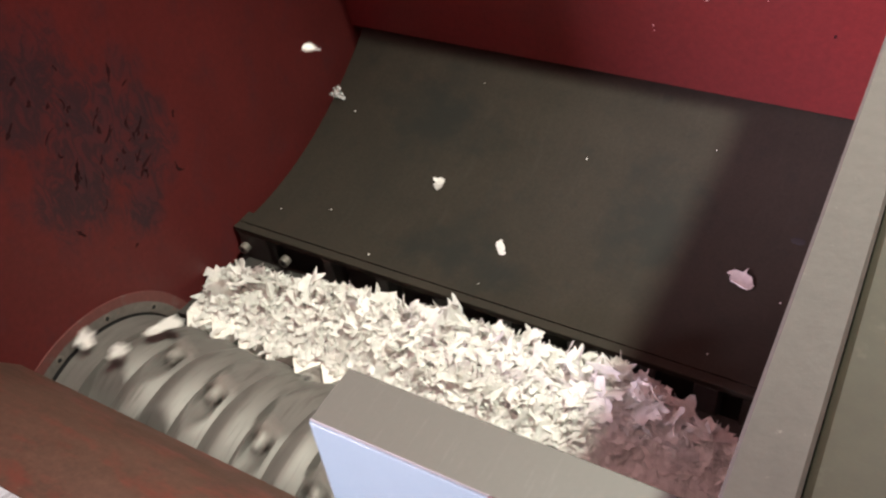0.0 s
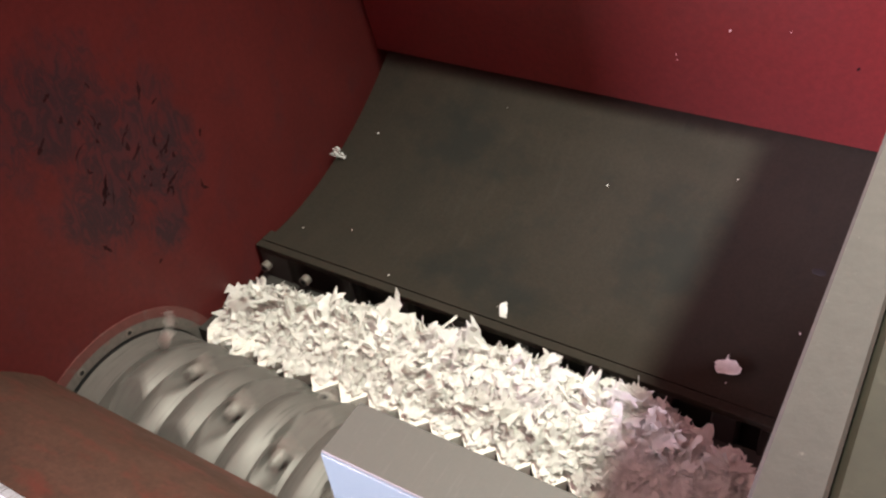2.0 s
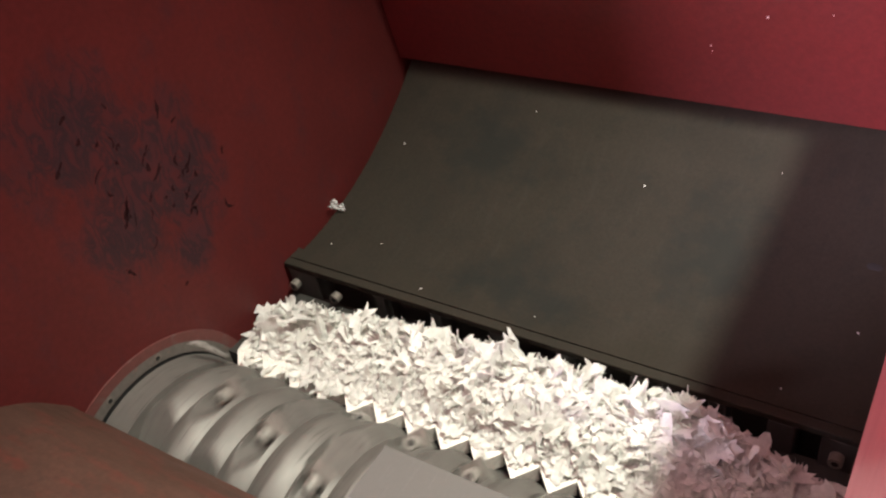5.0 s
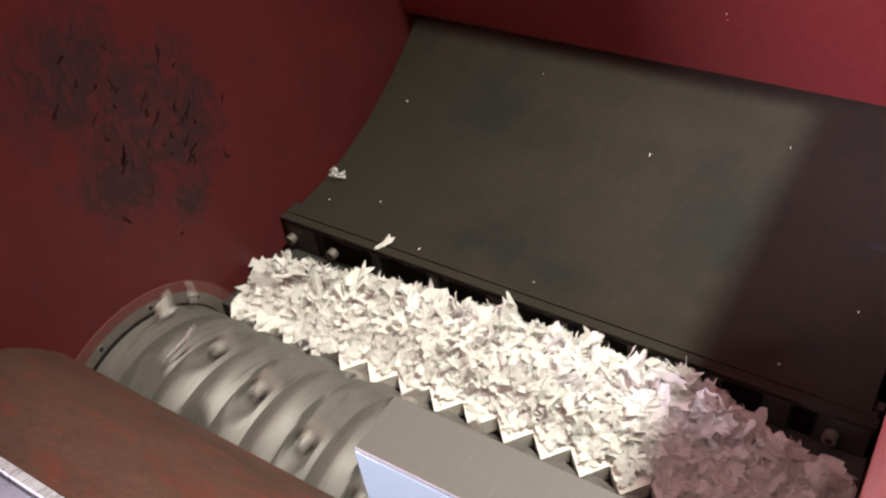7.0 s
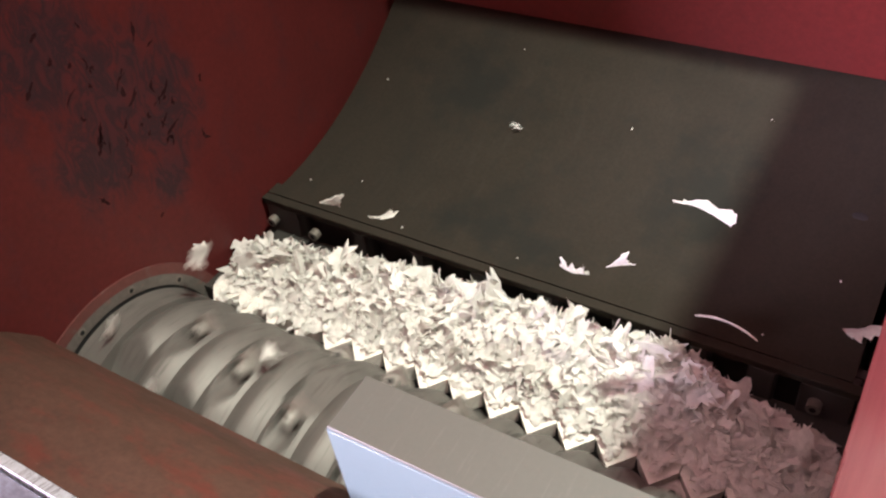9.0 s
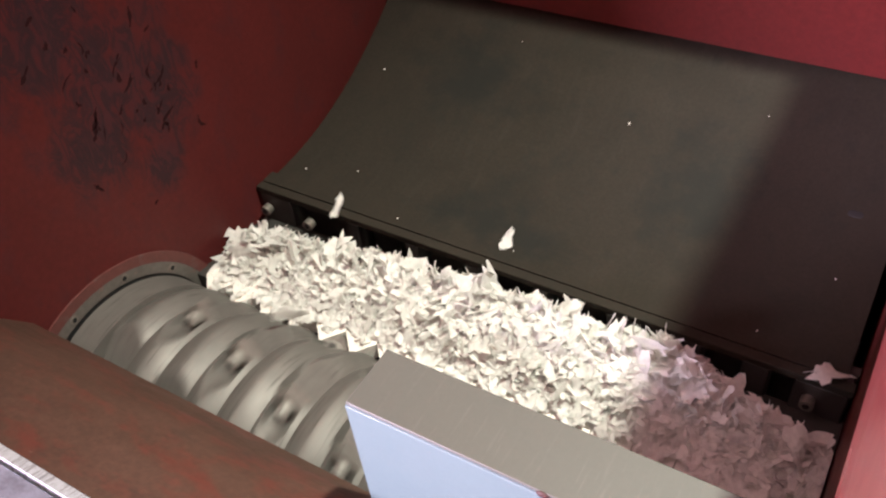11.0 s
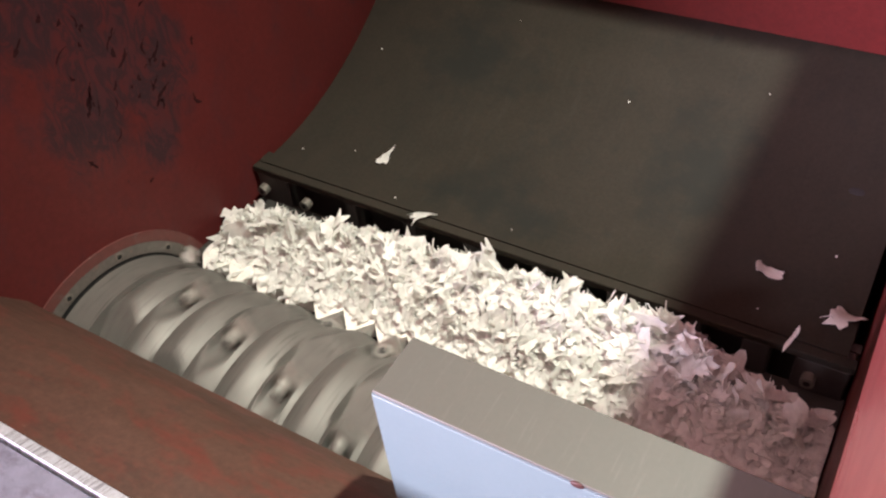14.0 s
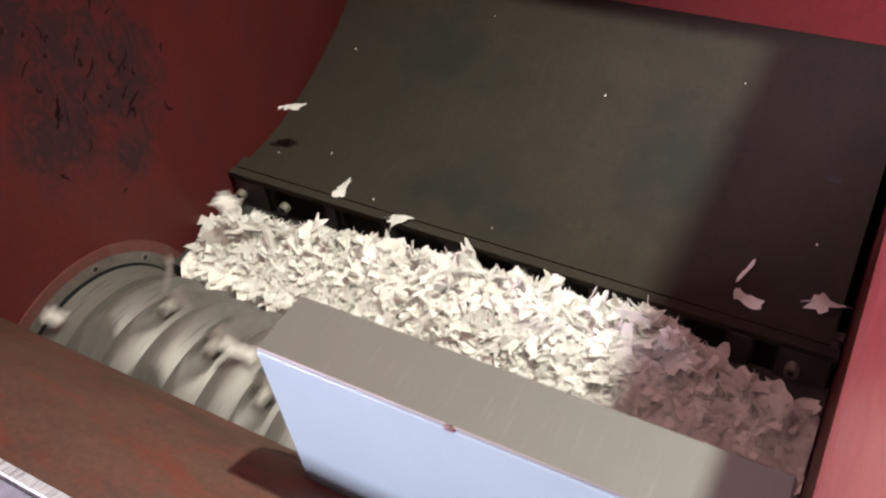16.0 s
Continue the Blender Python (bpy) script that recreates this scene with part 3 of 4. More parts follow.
# ---- shredded plastic ----
def flake_shape(rng, kind=None):
    """Vertices and faces of one curled, ragged flake about its middle."""
    kind = kind or rng.choice("cccsssnnnnnrr")
    if kind == "s":
        length, wide = rng.uniform(0.026, 0.05), rng.uniform(0.002, 0.006)
    elif kind == "n":
        length, wide = rng.uniform(0.026, 0.044), rng.uniform(0.008, 0.014)
    elif kind == "r":
        length, wide = rng.uniform(0.03, 0.052), rng.uniform(0.02, 0.034)
    else:
        length, wide = rng.uniform(0.018, 0.034), rng.uniform(0.013, 0.024)
    nu, nv = 8, 5
    curl, cup, twist = rng.gauss(0, 0.55), rng.uniform(-1, 1) * 0.28, rng.gauss(0, 0.3)
    lean = rng.uniform(-0.35, 0.35)
    thick = rng.uniform(0.0005, 0.0011)
    ragged = {"s": 0.24, "n": 0.15, "r": 0.2}.get(kind, 0.2)
    taper = rng.uniform(-0.35, 0.35)
    grid = []
    for i in range(nu):
        u = i / (nu - 1) - 0.5
        for j in range(nv):
            v = j / (nv - 1) - 0.5
            edge_u, edge_v = (i in (0, nu - 1)), (j in (0, nv - 1))
            uu = u + (rng.uniform(-1.1 * ragged, 0.5 * ragged) * (1 if i else -1) if edge_u else rng.uniform(-0.03, 0.03))
            vv = v * (1 + taper * u * 2) + (rng.uniform(-ragged, ragged) if edge_v else rng.uniform(-0.05, 0.05))
            a = curl * uu
            x = length * (math.sin(a) / curl if abs(curl) > 0.05 else uu)
            z = length * ((1 - math.cos(a)) / curl if abs(curl) > 0.05 else 0)
            y = wide * vv + lean * uu * wide
            z += cup * wide * vv * vv * 1.6 + rng.uniform(-0.0007, 0.0007)
            t = twist * uu * 2
            y, z = y * math.cos(t) - z * math.sin(t), y * math.sin(t) + z * math.cos(t)
            grid.append((x, y, z))
    verts = grid + [(x, y, z - thick) for x, y, z in grid]
    n = nu * nv
    faces = []
    for i in range(nu - 1):
        for j in range(nv - 1):
            a, b, c, d = i * nv + j, (i + 1) * nv + j, (i + 1) * nv + j + 1, i * nv + j + 1
            faces += [(a, b, c, d), (a + n, d + n, c + n, b + n)]
    rim = [i * nv for i in range(nu)] + [(nu - 1) * nv + j for j in range(1, nv)] + [i * nv + nv - 1 for i in range(nu - 2, -1, -1)] + [j for j in range(nv - 2, 0, -1)]
    for k in range(len(rim)):
        a, b = rim[k], rim[(k + 1) % len(rim)]
        faces.append((b, a, a + n, b + n))
    return verts, faces


def interp(v, pts):
    for (a, fa), (b, fb) in zip(pts, pts[1:]):
        if v <= b:
            return fa + (fb - fa) * max(0.0, v - a) / (b - a)
    return pts[-1][1]


def mound(x, y):
    base = interp(y, [(0.15, 0.086), (0.19, 0.098), (0.22, 0.122), (0.255, 0.142), (0.285, 0.144), (0.315, 0.118), (0.35, 0.065)])
    g = interp(x, [(0.0, 0.08), (0.05, 0.24), (0.12, 0.42), (0.3, 0.78), (0.55, 1.12), (0.72, 1.12), (0.78, 1.08), (0.86, 0.55), (1.0, 0.05)])
    lump = 0.010 * noise.noise(Vector((x * 14, y * 14, 1.0))) + 0.006 * noise.noise(Vector((x * 33, y * 33, 5.0)))
    return 0.086 + (base - 0.086) * (g if base > 0.086 else 1.0) + lump


def heap_back(x):
    """Where the heap ends towards the ram."""
    return interp(x, [(0.0, 0.280), (0.15, 0.288), (0.3, 0.302), (0.5, 0.322), (0.75, 0.333), (0.79, 0.330), (0.87, 0.298), (1.0, 0.275)])


def lay(x, y):
    """The heap's own slope at a point."""
    d = 0.012
    n = Vector((mound(x - d, y) - mound(x + d, y), mound(x, y - d) - mound(x, y + d), 2 * d)).normalized()
    return Vector((0, 0, 1)).rotation_difference(n).to_matrix().to_4x4(), n


def pile(verts, faces, fv, ff, m, size):
    base = len(verts)
    for p in fv:
        w = m @ (Vector(p) * size)
        verts.append((min(max(w.x, 0.0015), 0.9965), w.y, w.z))
    faces += [tuple(a + base for a in f) for f in ff]


rng = random.Random(11)
verts, faces = [], []
for i in range(6400):
    x = rng.uniform(0.004, 0.994)
    y = 0.155 + 0.18 * rng.random() ** 0.85
    if y < 0.20 and y < (0.142 if x < 0.26 and rng.random() < 0.4 else 0.163) + min(abs(x - g) for g in GROOVES) * 1.1:
        continue
    if x < 0.03 + max(0.0, 0.25 - y) * 0.35 or y > heap_back(x):
        continue
    near_teeth = y < 0.20
    slope, up = lay(x, y)
    tilt = (rng.gauss(0, 9), rng.gauss(0, 9)) if near_teeth else (rng.gauss(0, 15), rng.gauss(0, 15))
    lift = rng.uniform(0.0, 0.009)
    size = 0.66 if near_teeth else rng.choice((0.45, 0.55, 0.7, 0.85, 1.0, 1.2))
    if not near_teeth and rng.random() < 0.13:
        tilt = (rng.uniform(-75, 75), rng.choice((-1, 1)) * rng.uniform(25, 70))
        lift += 0.006
        size = rng.uniform(0.5, 0.85)
    fv, ff = flake_shape(rng, None if not near_teeth else rng.choice("ccn"))
    m = Matrix.Translation(Vector((x, y, mound(x, y))) + up * lift) @ slope @ pose(0, 0, 0, 0, 0, rng.uniform(0, 360)) @ pose(0, 0, 0, *tilt, 0) @ pose(0, 0, 0, 0, 0, rng.uniform(0, 360))
    pile(verts, faces, fv, ff, m, size)
# shards and curls that stand out of the crest
for i in range(190):
    x = rng.uniform(0.05, 0.97) if i % 13 else rng.gauss(0.77, 0.025)
    y = heap_back(x) - 0.012 - abs(rng.gauss(0, 0.028))
    fv, ff = flake_shape(rng, rng.choice("nnnssrc"))
    m = Matrix.Translation((x, y, mound(x, y) + rng.uniform(0.012, 0.028))) @ pose(0, 0, 0, 0, 0, rng.uniform(0, 360)) @ pose(0, 0, 0, rng.uniform(-40, 40), -rng.uniform(25, 85), 0)
    pile(verts, faces, fv, ff, m, rng.uniform(0.8, 1.5))
# thin frayed fibres
for i in range(420):
    x = rng.uniform(0.04, 0.985)
    y = rng.uniform(0.20, heap_back(x))
    fv, ff = flake_shape(rng, "s")
    m = Matrix.Translation((x, y, mound(x, y) + 0.011)) @ pose(0, 0, 0, 0, 0, rng.uniform(0, 360)) @ pose(0, 0, 0, 0, -rng.uniform(0, 75), 0)
    m = m @ Matrix.Diagonal((rng.uniform(0.5, 1.0), 0.4, 1.0, 1.0))
    pile(verts, faces, fv, ff, m, 0.9)
me = bpy.data.meshes.new("shredded_plastic")
me.from_pydata(verts, [], faces)
me.materials.append(mat_flake)
me.set_sharp_from_angle(angle=radians(26))
tagged(new("shredded_plastic", me), "heap of white shredded plastic flakes between rotor and ram", "plastic flakes", kind="stuff")

# packed core of the heap
bm = bmesh.new()
nx, ny = 110, 20
grid = []
for i in range(nx + 1):
    x = 0.03 + 0.964 * i / nx
    row = []
    for j in range(ny + 1):
        y = 0.182 + (heap_back(x) + 0.014 - 0.182) * j / ny
        row.append(bm.verts.new((x, y, mound(x, y) + 0.004 + 0.005 * noise.noise(Vector((i * 0.9, j * 0.9, 3))) - (0.03 if j == ny else 0))))
    grid.append(row)
for i in range(nx):
    for j in range(ny):
        bm.faces.new((grid[i][j], grid[i + 1][j], grid[i + 1][j + 1], grid[i][j + 1]))
tagged(part("heap_core", bm, mat_flake, None, "", True), "packed white plastic shreds inside the heap", "plastic flakes", kind="stuff")

# loose flakes that can be told apart
def loose_flake(kind, seed, label):
    rng = random.Random(seed)
    fv, ff = flake_shape(rng, kind)
    big = 1.3 if seed < 100 else 1.5 if seed < 400 else 0.9
    fv = [(x * big, y * big, z * big) for x, y, z in fv]
    me = bpy.data.meshes.new("plastic_flake")
    me.from_pydata(fv, [], ff)
    me.materials.append(mat_film if "film" in label else mat_flake)
    me.set_sharp_from_angle(angle=radians(26))
    return tagged(new("plastic_flake", me), label, "plastic flake", "loose plastic flakes")


# specks stuck to the ram and the back wall
SPECKS = [(0.557, 0.685, 0.0018), (0.762, 0.744, 0.001), (0.076, 0.673, 0.0018), (0.317, 0.772, 0.0008), (0.486, 0.401, 0.001),
          (0.279, 0.388, 0.0016), (0.86, 0.403, 0.0012), (0.058, 0.429, 0.0014),
          (0.93, 0.53, 0.0014), (0.15, 0.46, 0.0014)]
rng = random.Random(77)
for x, y, r in SPECKS:
    bm = bmesh.new()
    bmesh.ops.create_icosphere(bm, subdivisions=1, radius=1.0)
    for v in bm.verts:
        v.co = Vector((v.co.x * r * rng.uniform(0.7, 1.3), v.co.y * r * rng.uniform(0.8, 1.6), v.co.z * 0.0008))
    ob = part("plastic_crumb", bm, mat_flake)
    ob.location = (x, y, ram_z(y) + 0.0006)
    ob.rotation_euler = (math.atan(2 * max(0.0, y - 0.40) / 1.12), 0, 0)
    tagged(ob, "tiny white plastic crumb stuck to the grey ram", "plastic crumb", "crumbs on the ram")
for x, z, r, dark in ((0.711, 0.486, 0.003, 0), (0.627, 0.424, 0.002, 0), (0.629, 0.414, 0.0015, 0), (0.90, 0.455, 0.004, 1), (0.80, 0.5, 0.0015, 0)):
    bm = bmesh.new()
    bmesh.ops.create_icosphere(bm, subdivisions=1, radius=1.0, matrix=Matrix.Diagonal((r * 0.6, 0.0008, r, 1)))
    ob = part("plastic_crumb", bm, mat_scuff if dark else mat_flake)
    ob.location = (x, 0.810 - 0.1853 * (z - 0.305) - 0.0004, z)
    ob.rotation_euler = (radians(10.5), radians(25), 0)
    tagged(ob, "small dark chip on the red back wall" if dark else "tiny white crumb stuck to the red back wall", "plastic crumb", "crumbs on the back wall")
bm = bmesh.new()
bmesh.ops.create_icosphere(bm, subdivisions=2, radius=1.0)
for v in bm.verts:
    v.co = Vector((v.co.x * 0.011 * (1 + 0.3 * noise.noise(v.co * 3)), v.co.y * 0.006 * (1 + 0.3 * noise.noise(v.co * 3)), v.co.z * 0.0006))
ob = part("dark_blot", bm, mat_black, ram, "dark blot on the grey plate")
ob.location = (0.926, 0.636, ram_z(0.636) + 0.0004)
ob.rotation_euler = (math.atan(2 * 0.236 / 1.12), 0, 0)


# ---- what moves ----
BLOCK = [
    (0, 0.619, -0.135, 0.503),
    (0.3, 0.578, -0.135, 0.457),
    (0.6, 0.590, -0.135, 0.474),
    (0.9, 0.627, -0.135, 0.513),
    (1.2, 0.592, -0.135, 0.454),
    (1.5, 0.602, -0.135, 0.468),
    (1.8, 0.602, -0.135, 0.470),
    (2.1, 0.603, -0.135, 0.473),
    (2.4, 0.619, -0.135, 0.502),
    (2.7, 0.611, -0.135, 0.466),
    (3, 0.589, -0.135, 0.447),
    (3.2, 0.573, -0.137, 0.430),
    (3.4, 0.584, -0.164, 0.430),
    (3.6, 0.580, -0.157, 0.430),
    (3.8, 0.586, -0.156, 0.430),
    (4.2, 0.584, -0.145, 0.430),
    (6.3, 0.589, -0.135, 0.436),
    (6.6, 0.573, -0.136, 0.430),
    (6.9, 0.590, -0.135, 0.442),
    (7.2, 0.616, -0.135, 0.478),
    (7.5, 0.627, -0.135, 0.496),
    (7.8, 0.603, -0.135, 0.478),
    (8.1, 0.607, -0.135, 0.476),
    (8.4, 0.589, -0.135, 0.438),
    (8.7, 0.573, -0.144, 0.430),
    (9, 0.581, -0.135, 0.433),
    (9.2, 0.590, -0.135, 0.452),
    (11.3, 0.613, -0.135, 0.477),
    (11.6, 0.609, -0.135, 0.472),
    (11.9, 0.623, -0.135, 0.478),
    (12.2, 0.627, -0.135, 0.487),
    (12.5, 0.628, -0.135, 0.493),
    (12.8, 0.614, -0.135, 0.484),
    (13.1, 0.613, -0.135, 0.475),
    (13.4, 0.606, -0.135, 0.448),
    (13.7, 0.634, -0.135, 0.457),
    (14, 0.641, -0.135, 0.467),
    (14.3, 0.629, -0.135, 0.452),
    (14.5, 0.622, -0.142, 0.430),
    (14.6, 0.622, -0.155, 0.430),
    (14.8, 0.615, -0.180, 0.430),
    (15, 0.580, -0.210, 0.430),
    (15.2, 0.555, -0.213, 0.430),
    (15.3, 0.542, -0.205, 0.430),
    (15.4, 0.537, -0.199, 0.430),
    (15.6, 0.542, -0.167, 0.430),
    (15.7, 0.542, -0.150, 0.430),
    (15.8, 0.537, -0.135, 0.440),
    (16, 0.550, -0.135, 0.492),
]
FLAKES = [
    ("n", 31, "small curled white flake that slides down the ram", [(0, 0.488, 0.480, 0.147), (0.3, 0.490, 0.452, 0.143), (0.6, 0.493, 0.455, 0.144), (0.9, 0.490, 0.452, 0.143), (1.2, 0.499, 0.409, 0.141), (1.5, 0.504, 0.407, 0.141), (1.8, 0.504, 0.404, 0.141), (2.1, 0.502, 0.381, 0.141), (2.4, 0.536, 0.350, 0.150), (2.7, 0.555, 0.318, 0.150)]),
    ("c", 32, "small rounded white flake that slides down the ram", [(0, 0.319, 0.574, 0.168), (0.3, 0.368, 0.495, 0.149), (0.6, 0.429, 0.478, 0.146), (0.9, 0.433, 0.468, 0.145), (1.2, 0.426, 0.387, 0.141), (1.5, 0.443, 0.370, 0.141), (1.8, 0.455, 0.337, 0.150)]),
    ("c", 33, "ragged white flake in the shade of the ram", [(0, 0.867, 0.547, 0.160), (0.3, 0.857, 0.531, 0.156), (0.6, 0.867, 0.528, 0.156), (0.9, 0.862, 0.522, 0.154), (1.2, 0.856, 0.471, 0.145), (1.5, 0.863, 0.477, 0.146), (2, 0.854, 0.428, 0.142), (2.5, 0.824, 0.437, 0.142)]),
    ("r", 34, "torn white flake lodged at the ram edge", [(2.1, 0.336, 0.321, 0.150), (2.4, 0.348, 0.476, 0.146), (2.7, 0.352, 0.424, 0.141), (3, 0.363, 0.404, 0.141), (3.5, 0.361, 0.384, 0.141), (4, 0.340, 0.391, 0.141)]),
    ("n", 35, "torn white flake resting on the ram", [(11, 0.467, 0.420, 0.141), (11.5, 0.216, 0.540, 0.158), (12, 0.213, 0.523, 0.154), (12.5, 0.213, 0.513, 0.152), (13, 0.210, 0.498, 0.150), (13.5, 0.210, 0.491, 0.148), (14, 0.211, 0.470, 0.145), (14.5, 0.227, 0.442, 0.142), (15, 0.231, 0.415, 0.141), (15.5, 0.234, 0.412, 0.141), (16, 0.219, 0.391, 0.141)]),
    ("n", 36, "torn white flake resting in the shade of the ram", [(12, 0.860, 0.420, 0.141), (12.5, 0.857, 0.460, 0.144), (13, 0.840, 0.528, 0.156), (13.5, 0.853, 0.508, 0.151), (14, 0.853, 0.467, 0.145), (14.5, 0.873, 0.437, 0.142), (15, 0.866, 0.420, 0.141), (15.5, 0.876, 0.399, 0.141), (16, 0.868, 0.401, 0.141)]),
    ("r", 37, "crumpled white flake in the shaded corner of the ram", [(11, 0.963, 0.369, 0.141), (11.5, 0.957, 0.418, 0.141), (12, 0.962, 0.426, 0.142), (12.5, 0.971, 0.428, 0.142), (13, 0.968, 0.425, 0.141), (13.5, 0.968, 0.431, 0.142), (14, 0.965, 0.432, 0.142), (14.5, 0.974, 0.433, 0.142), (15, 0.964, 0.445, 0.143), (15.5, 0.969, 0.430, 0.142), (16, 0.965, 0.436, 0.142)]),
    ("s", 38, "thin white shred standing in the shade of the ram", [(14, 0.914, 0.356, 0.150), (14.6, 0.853, 0.461, 0.144), (14.8, 0.834, 0.489, 0.148), (15.2, 0.830, 0.513, 0.152), (15.5, 0.832, 0.476, 0.146), (16, 0.854, 0.451, 0.143)]),
    ("s", 39, "thin white shred on the ram", [(2.1, 0.436, 0.340, 0.150), (2.5, 0.412, 0.427, 0.142), (3, 0.434, 0.428, 0.142), (3.5, 0.437, 0.399, 0.141), (4, 0.429, 0.384, 0.141)]),
    ("c", 40, "thin clear film scrap on the ram", [(0, 0.030, 0.691, 0.216), (1.5, 0.024, 0.621, 0.184), (3.5, 0.028, 0.568, 0.166), (4.2, 0.007, 0.542, 0.159), (6.3, 0.048, 0.474, 0.146), (7, 0.042, 0.482, 0.147), (7.5, 0.050, 0.466, 0.145), (8, 0.095, 0.439, 0.142), (8.5, 0.223, 0.347, 0.150)]),
    ("n", 41, "thin white flake leaning on the ram edge", [(6.3, 0.217, 0.358, 0.150), (6.6, 0.200, 0.387, 0.141), (7, 0.222, 0.369, 0.141), (7.5, 0.243, 0.326, 0.150), (8, 0.248, 0.295, 0.150)]),
    ("n", 42, "square white flake at the ram edge", [(10.8, 0.258, 0.315, 0.150), (11.3, 0.030, 0.431, 0.142), (11.8, 0.039, 0.417, 0.141), (12.2, 0.026, 0.381, 0.141), (12.5, 0.009, 0.355, 0.150), (13, 0.104, 0.287, 0.150)]),
    ("c", 44, "curled clear film scrap resting on the ram", [(8.1, 0.380, 0.345, 0.150), (8.4, 0.362, 0.660, 0.198), (8.7, 0.365, 0.652, 0.195), (9, 0.366, 0.644, 0.192), (9.4, 0.366, 0.630, 0.187), (10.4, 0.367, 0.520, 0.154)]),
    ("r", 45, "crumpled pale flake in the shaded corner of the ram", [(7.3, 0.95, 0.34, 0.150), (7.6, 0.968, 0.482, 0.146), (8, 0.970, 0.480, 0.146), (8.5, 0.968, 0.475, 0.145), (9, 0.976, 0.459, 0.143), (9.3, 0.972, 0.450, 0.142), (10.3, 0.968, 0.410, 0.141)]),
    ("c", 46, "torn white flake leaning on the ram edge", [(11.5, 0.35, 0.345, 0.150), (11.9, 0.340, 0.400, 0.143), (12.3, 0.339, 0.385, 0.142), (13, 0.342, 0.372, 0.142), (14, 0.343, 0.368, 0.142), (15, 0.345, 0.362, 0.143), (16, 0.345, 0.360, 0.143)]),
    ("c", 43, "small dull flake on the ram", [(11.2, 0.244, 0.304, 0.150), (11.6, 0.187, 0.420, 0.141), (12.1, 0.194, 0.409, 0.141), (12.5, 0.200, 0.404, 0.141), (13, 0.247, 0.295, 0.150)]),
]
TOSSED = [
    ("r", 51, "large pale flake tossed over the heap", (0.86, 0.29), 8, (0.833, 0.360, 0.593)),
    ("r", 67, "large white flake tossed over the ram", (0.5, 0.3), 11.5, (0.548, 0.330, 0.365)),
    ("c", 68, "white flake tossed over the heap", (0.6, 0.31), 11.5, (0.636, 0.330, 0.287)),
    ("n", 69, "curled white shred tossed over the heap", (0.43, 0.3), 11.4, (0.469, 0.350, 0.251)),
    ("c", 70, "white flake tossed at the edge of the heap", (0.2, 0.28), 8.5, (0.262, 0.330, 0.208)),
    ("n", 71, "white flake tossed at the edge of the heap", (0.32, 0.29), 8.5, (0.357, 0.330, 0.195)),
    ("c", 72, "white flake tossed at the edge of the heap", (0.68, 0.31), 12, (0.705, 0.330, 0.238)),
    ("n", 73, "white flake tossed at the edge of the heap", (0.7, 0.3), 3, (0.746, 0.330, 0.250)),
    ("n", 74, "pale shred tossed over the shaded heap", (0.84, 0.28), 3, (0.885, 0.330, 0.307)),
    ("r", 75, "crumpled pale flake tossed on the shaded heap", (0.8, 0.29), 3, (0.849, 0.330, 0.196)),
    ("c", 76, "pale flake tossed over the shaded heap", (0.79, 0.29), 2.4, (0.828, 0.330, 0.244)),
    ("n", 77, "pale shred tossed over the shaded heap", (0.87, 0.27), 2.5, (0.903, 0.360, 0.321)),
    ("r", 78, "white flake tossed at the edge of the heap", (0.33, 0.28), 2.5, (0.374, 0.360, 0.202)),
    ("n", 79, "pale flake tossed on the shaded heap", (0.76, 0.3), 11.5, (0.790, 0.330, 0.197)),
    ("c", 52, "white flake tossed over the heap", (0.12, 0.27), 9, (0.217, 0.300, 0.243)),
    ("c", 53, "white flake tossed over the heap", (0.2, 0.3), 9, (0.289, 0.330, 0.214)),
    ("r", 54, "large pale flake tossed over the heap", (0.7, 0.28), 9, (0.805, 0.250, 0.466)),
    ("c", 55, "white flake tossed over the heap", (0.58, 0.3), 9, (0.697, 0.300, 0.296)),
    ("s", 56, "curved pale shred tossed over the heap", (0.8, 0.3), 9, (0.842, 0.250, 0.310)),
    ("r", 57, "white flake tossed over the heap", (0.5, 0.31), 9, (0.605, 0.330, 0.223)),
    ("c", 58, "pale flake tossed over the heap", (0.77, 0.28), 3.5, (0.848, 0.250, 0.378)),
    ("n", 59, "white flake tossed over the heap", (0.82, 0.29), 3.5, (0.884, 0.270, 0.336)),
    ("r", 60, "white flake tossed at the edge of the heap", (0.65, 0.3), 3.5, (0.760, 0.300, 0.230)),
    ("r", 61, "large pale flake thrown up before the end wall", (0.1, 0.22), 11.8, (0.339, 0.050, 0.524)),
    ("c", 62, "white flake tossed over the ram", (0.45, 0.32), 8.4, (0.611, 0.450, 0.348)),
    ("n", 63, "white flake thrown up before the end wall", (0.08, 0.22), 0, (0.343, 0.300, 0.593)),
    ("c", 64, "white flake thrown up before the ram", (0.05, 0.24), 16, (0.097, 0.450, 0.234)),
    ("c", 65, "white flake thrown up before the end wall", (0.06, 0.22), 9, (0.078, 0.150, 0.218)),
    ("n", 66, "white flake thrown up before the end wall", (0.07, 0.24), 3, (0.162, 0.350, 0.367)),
]

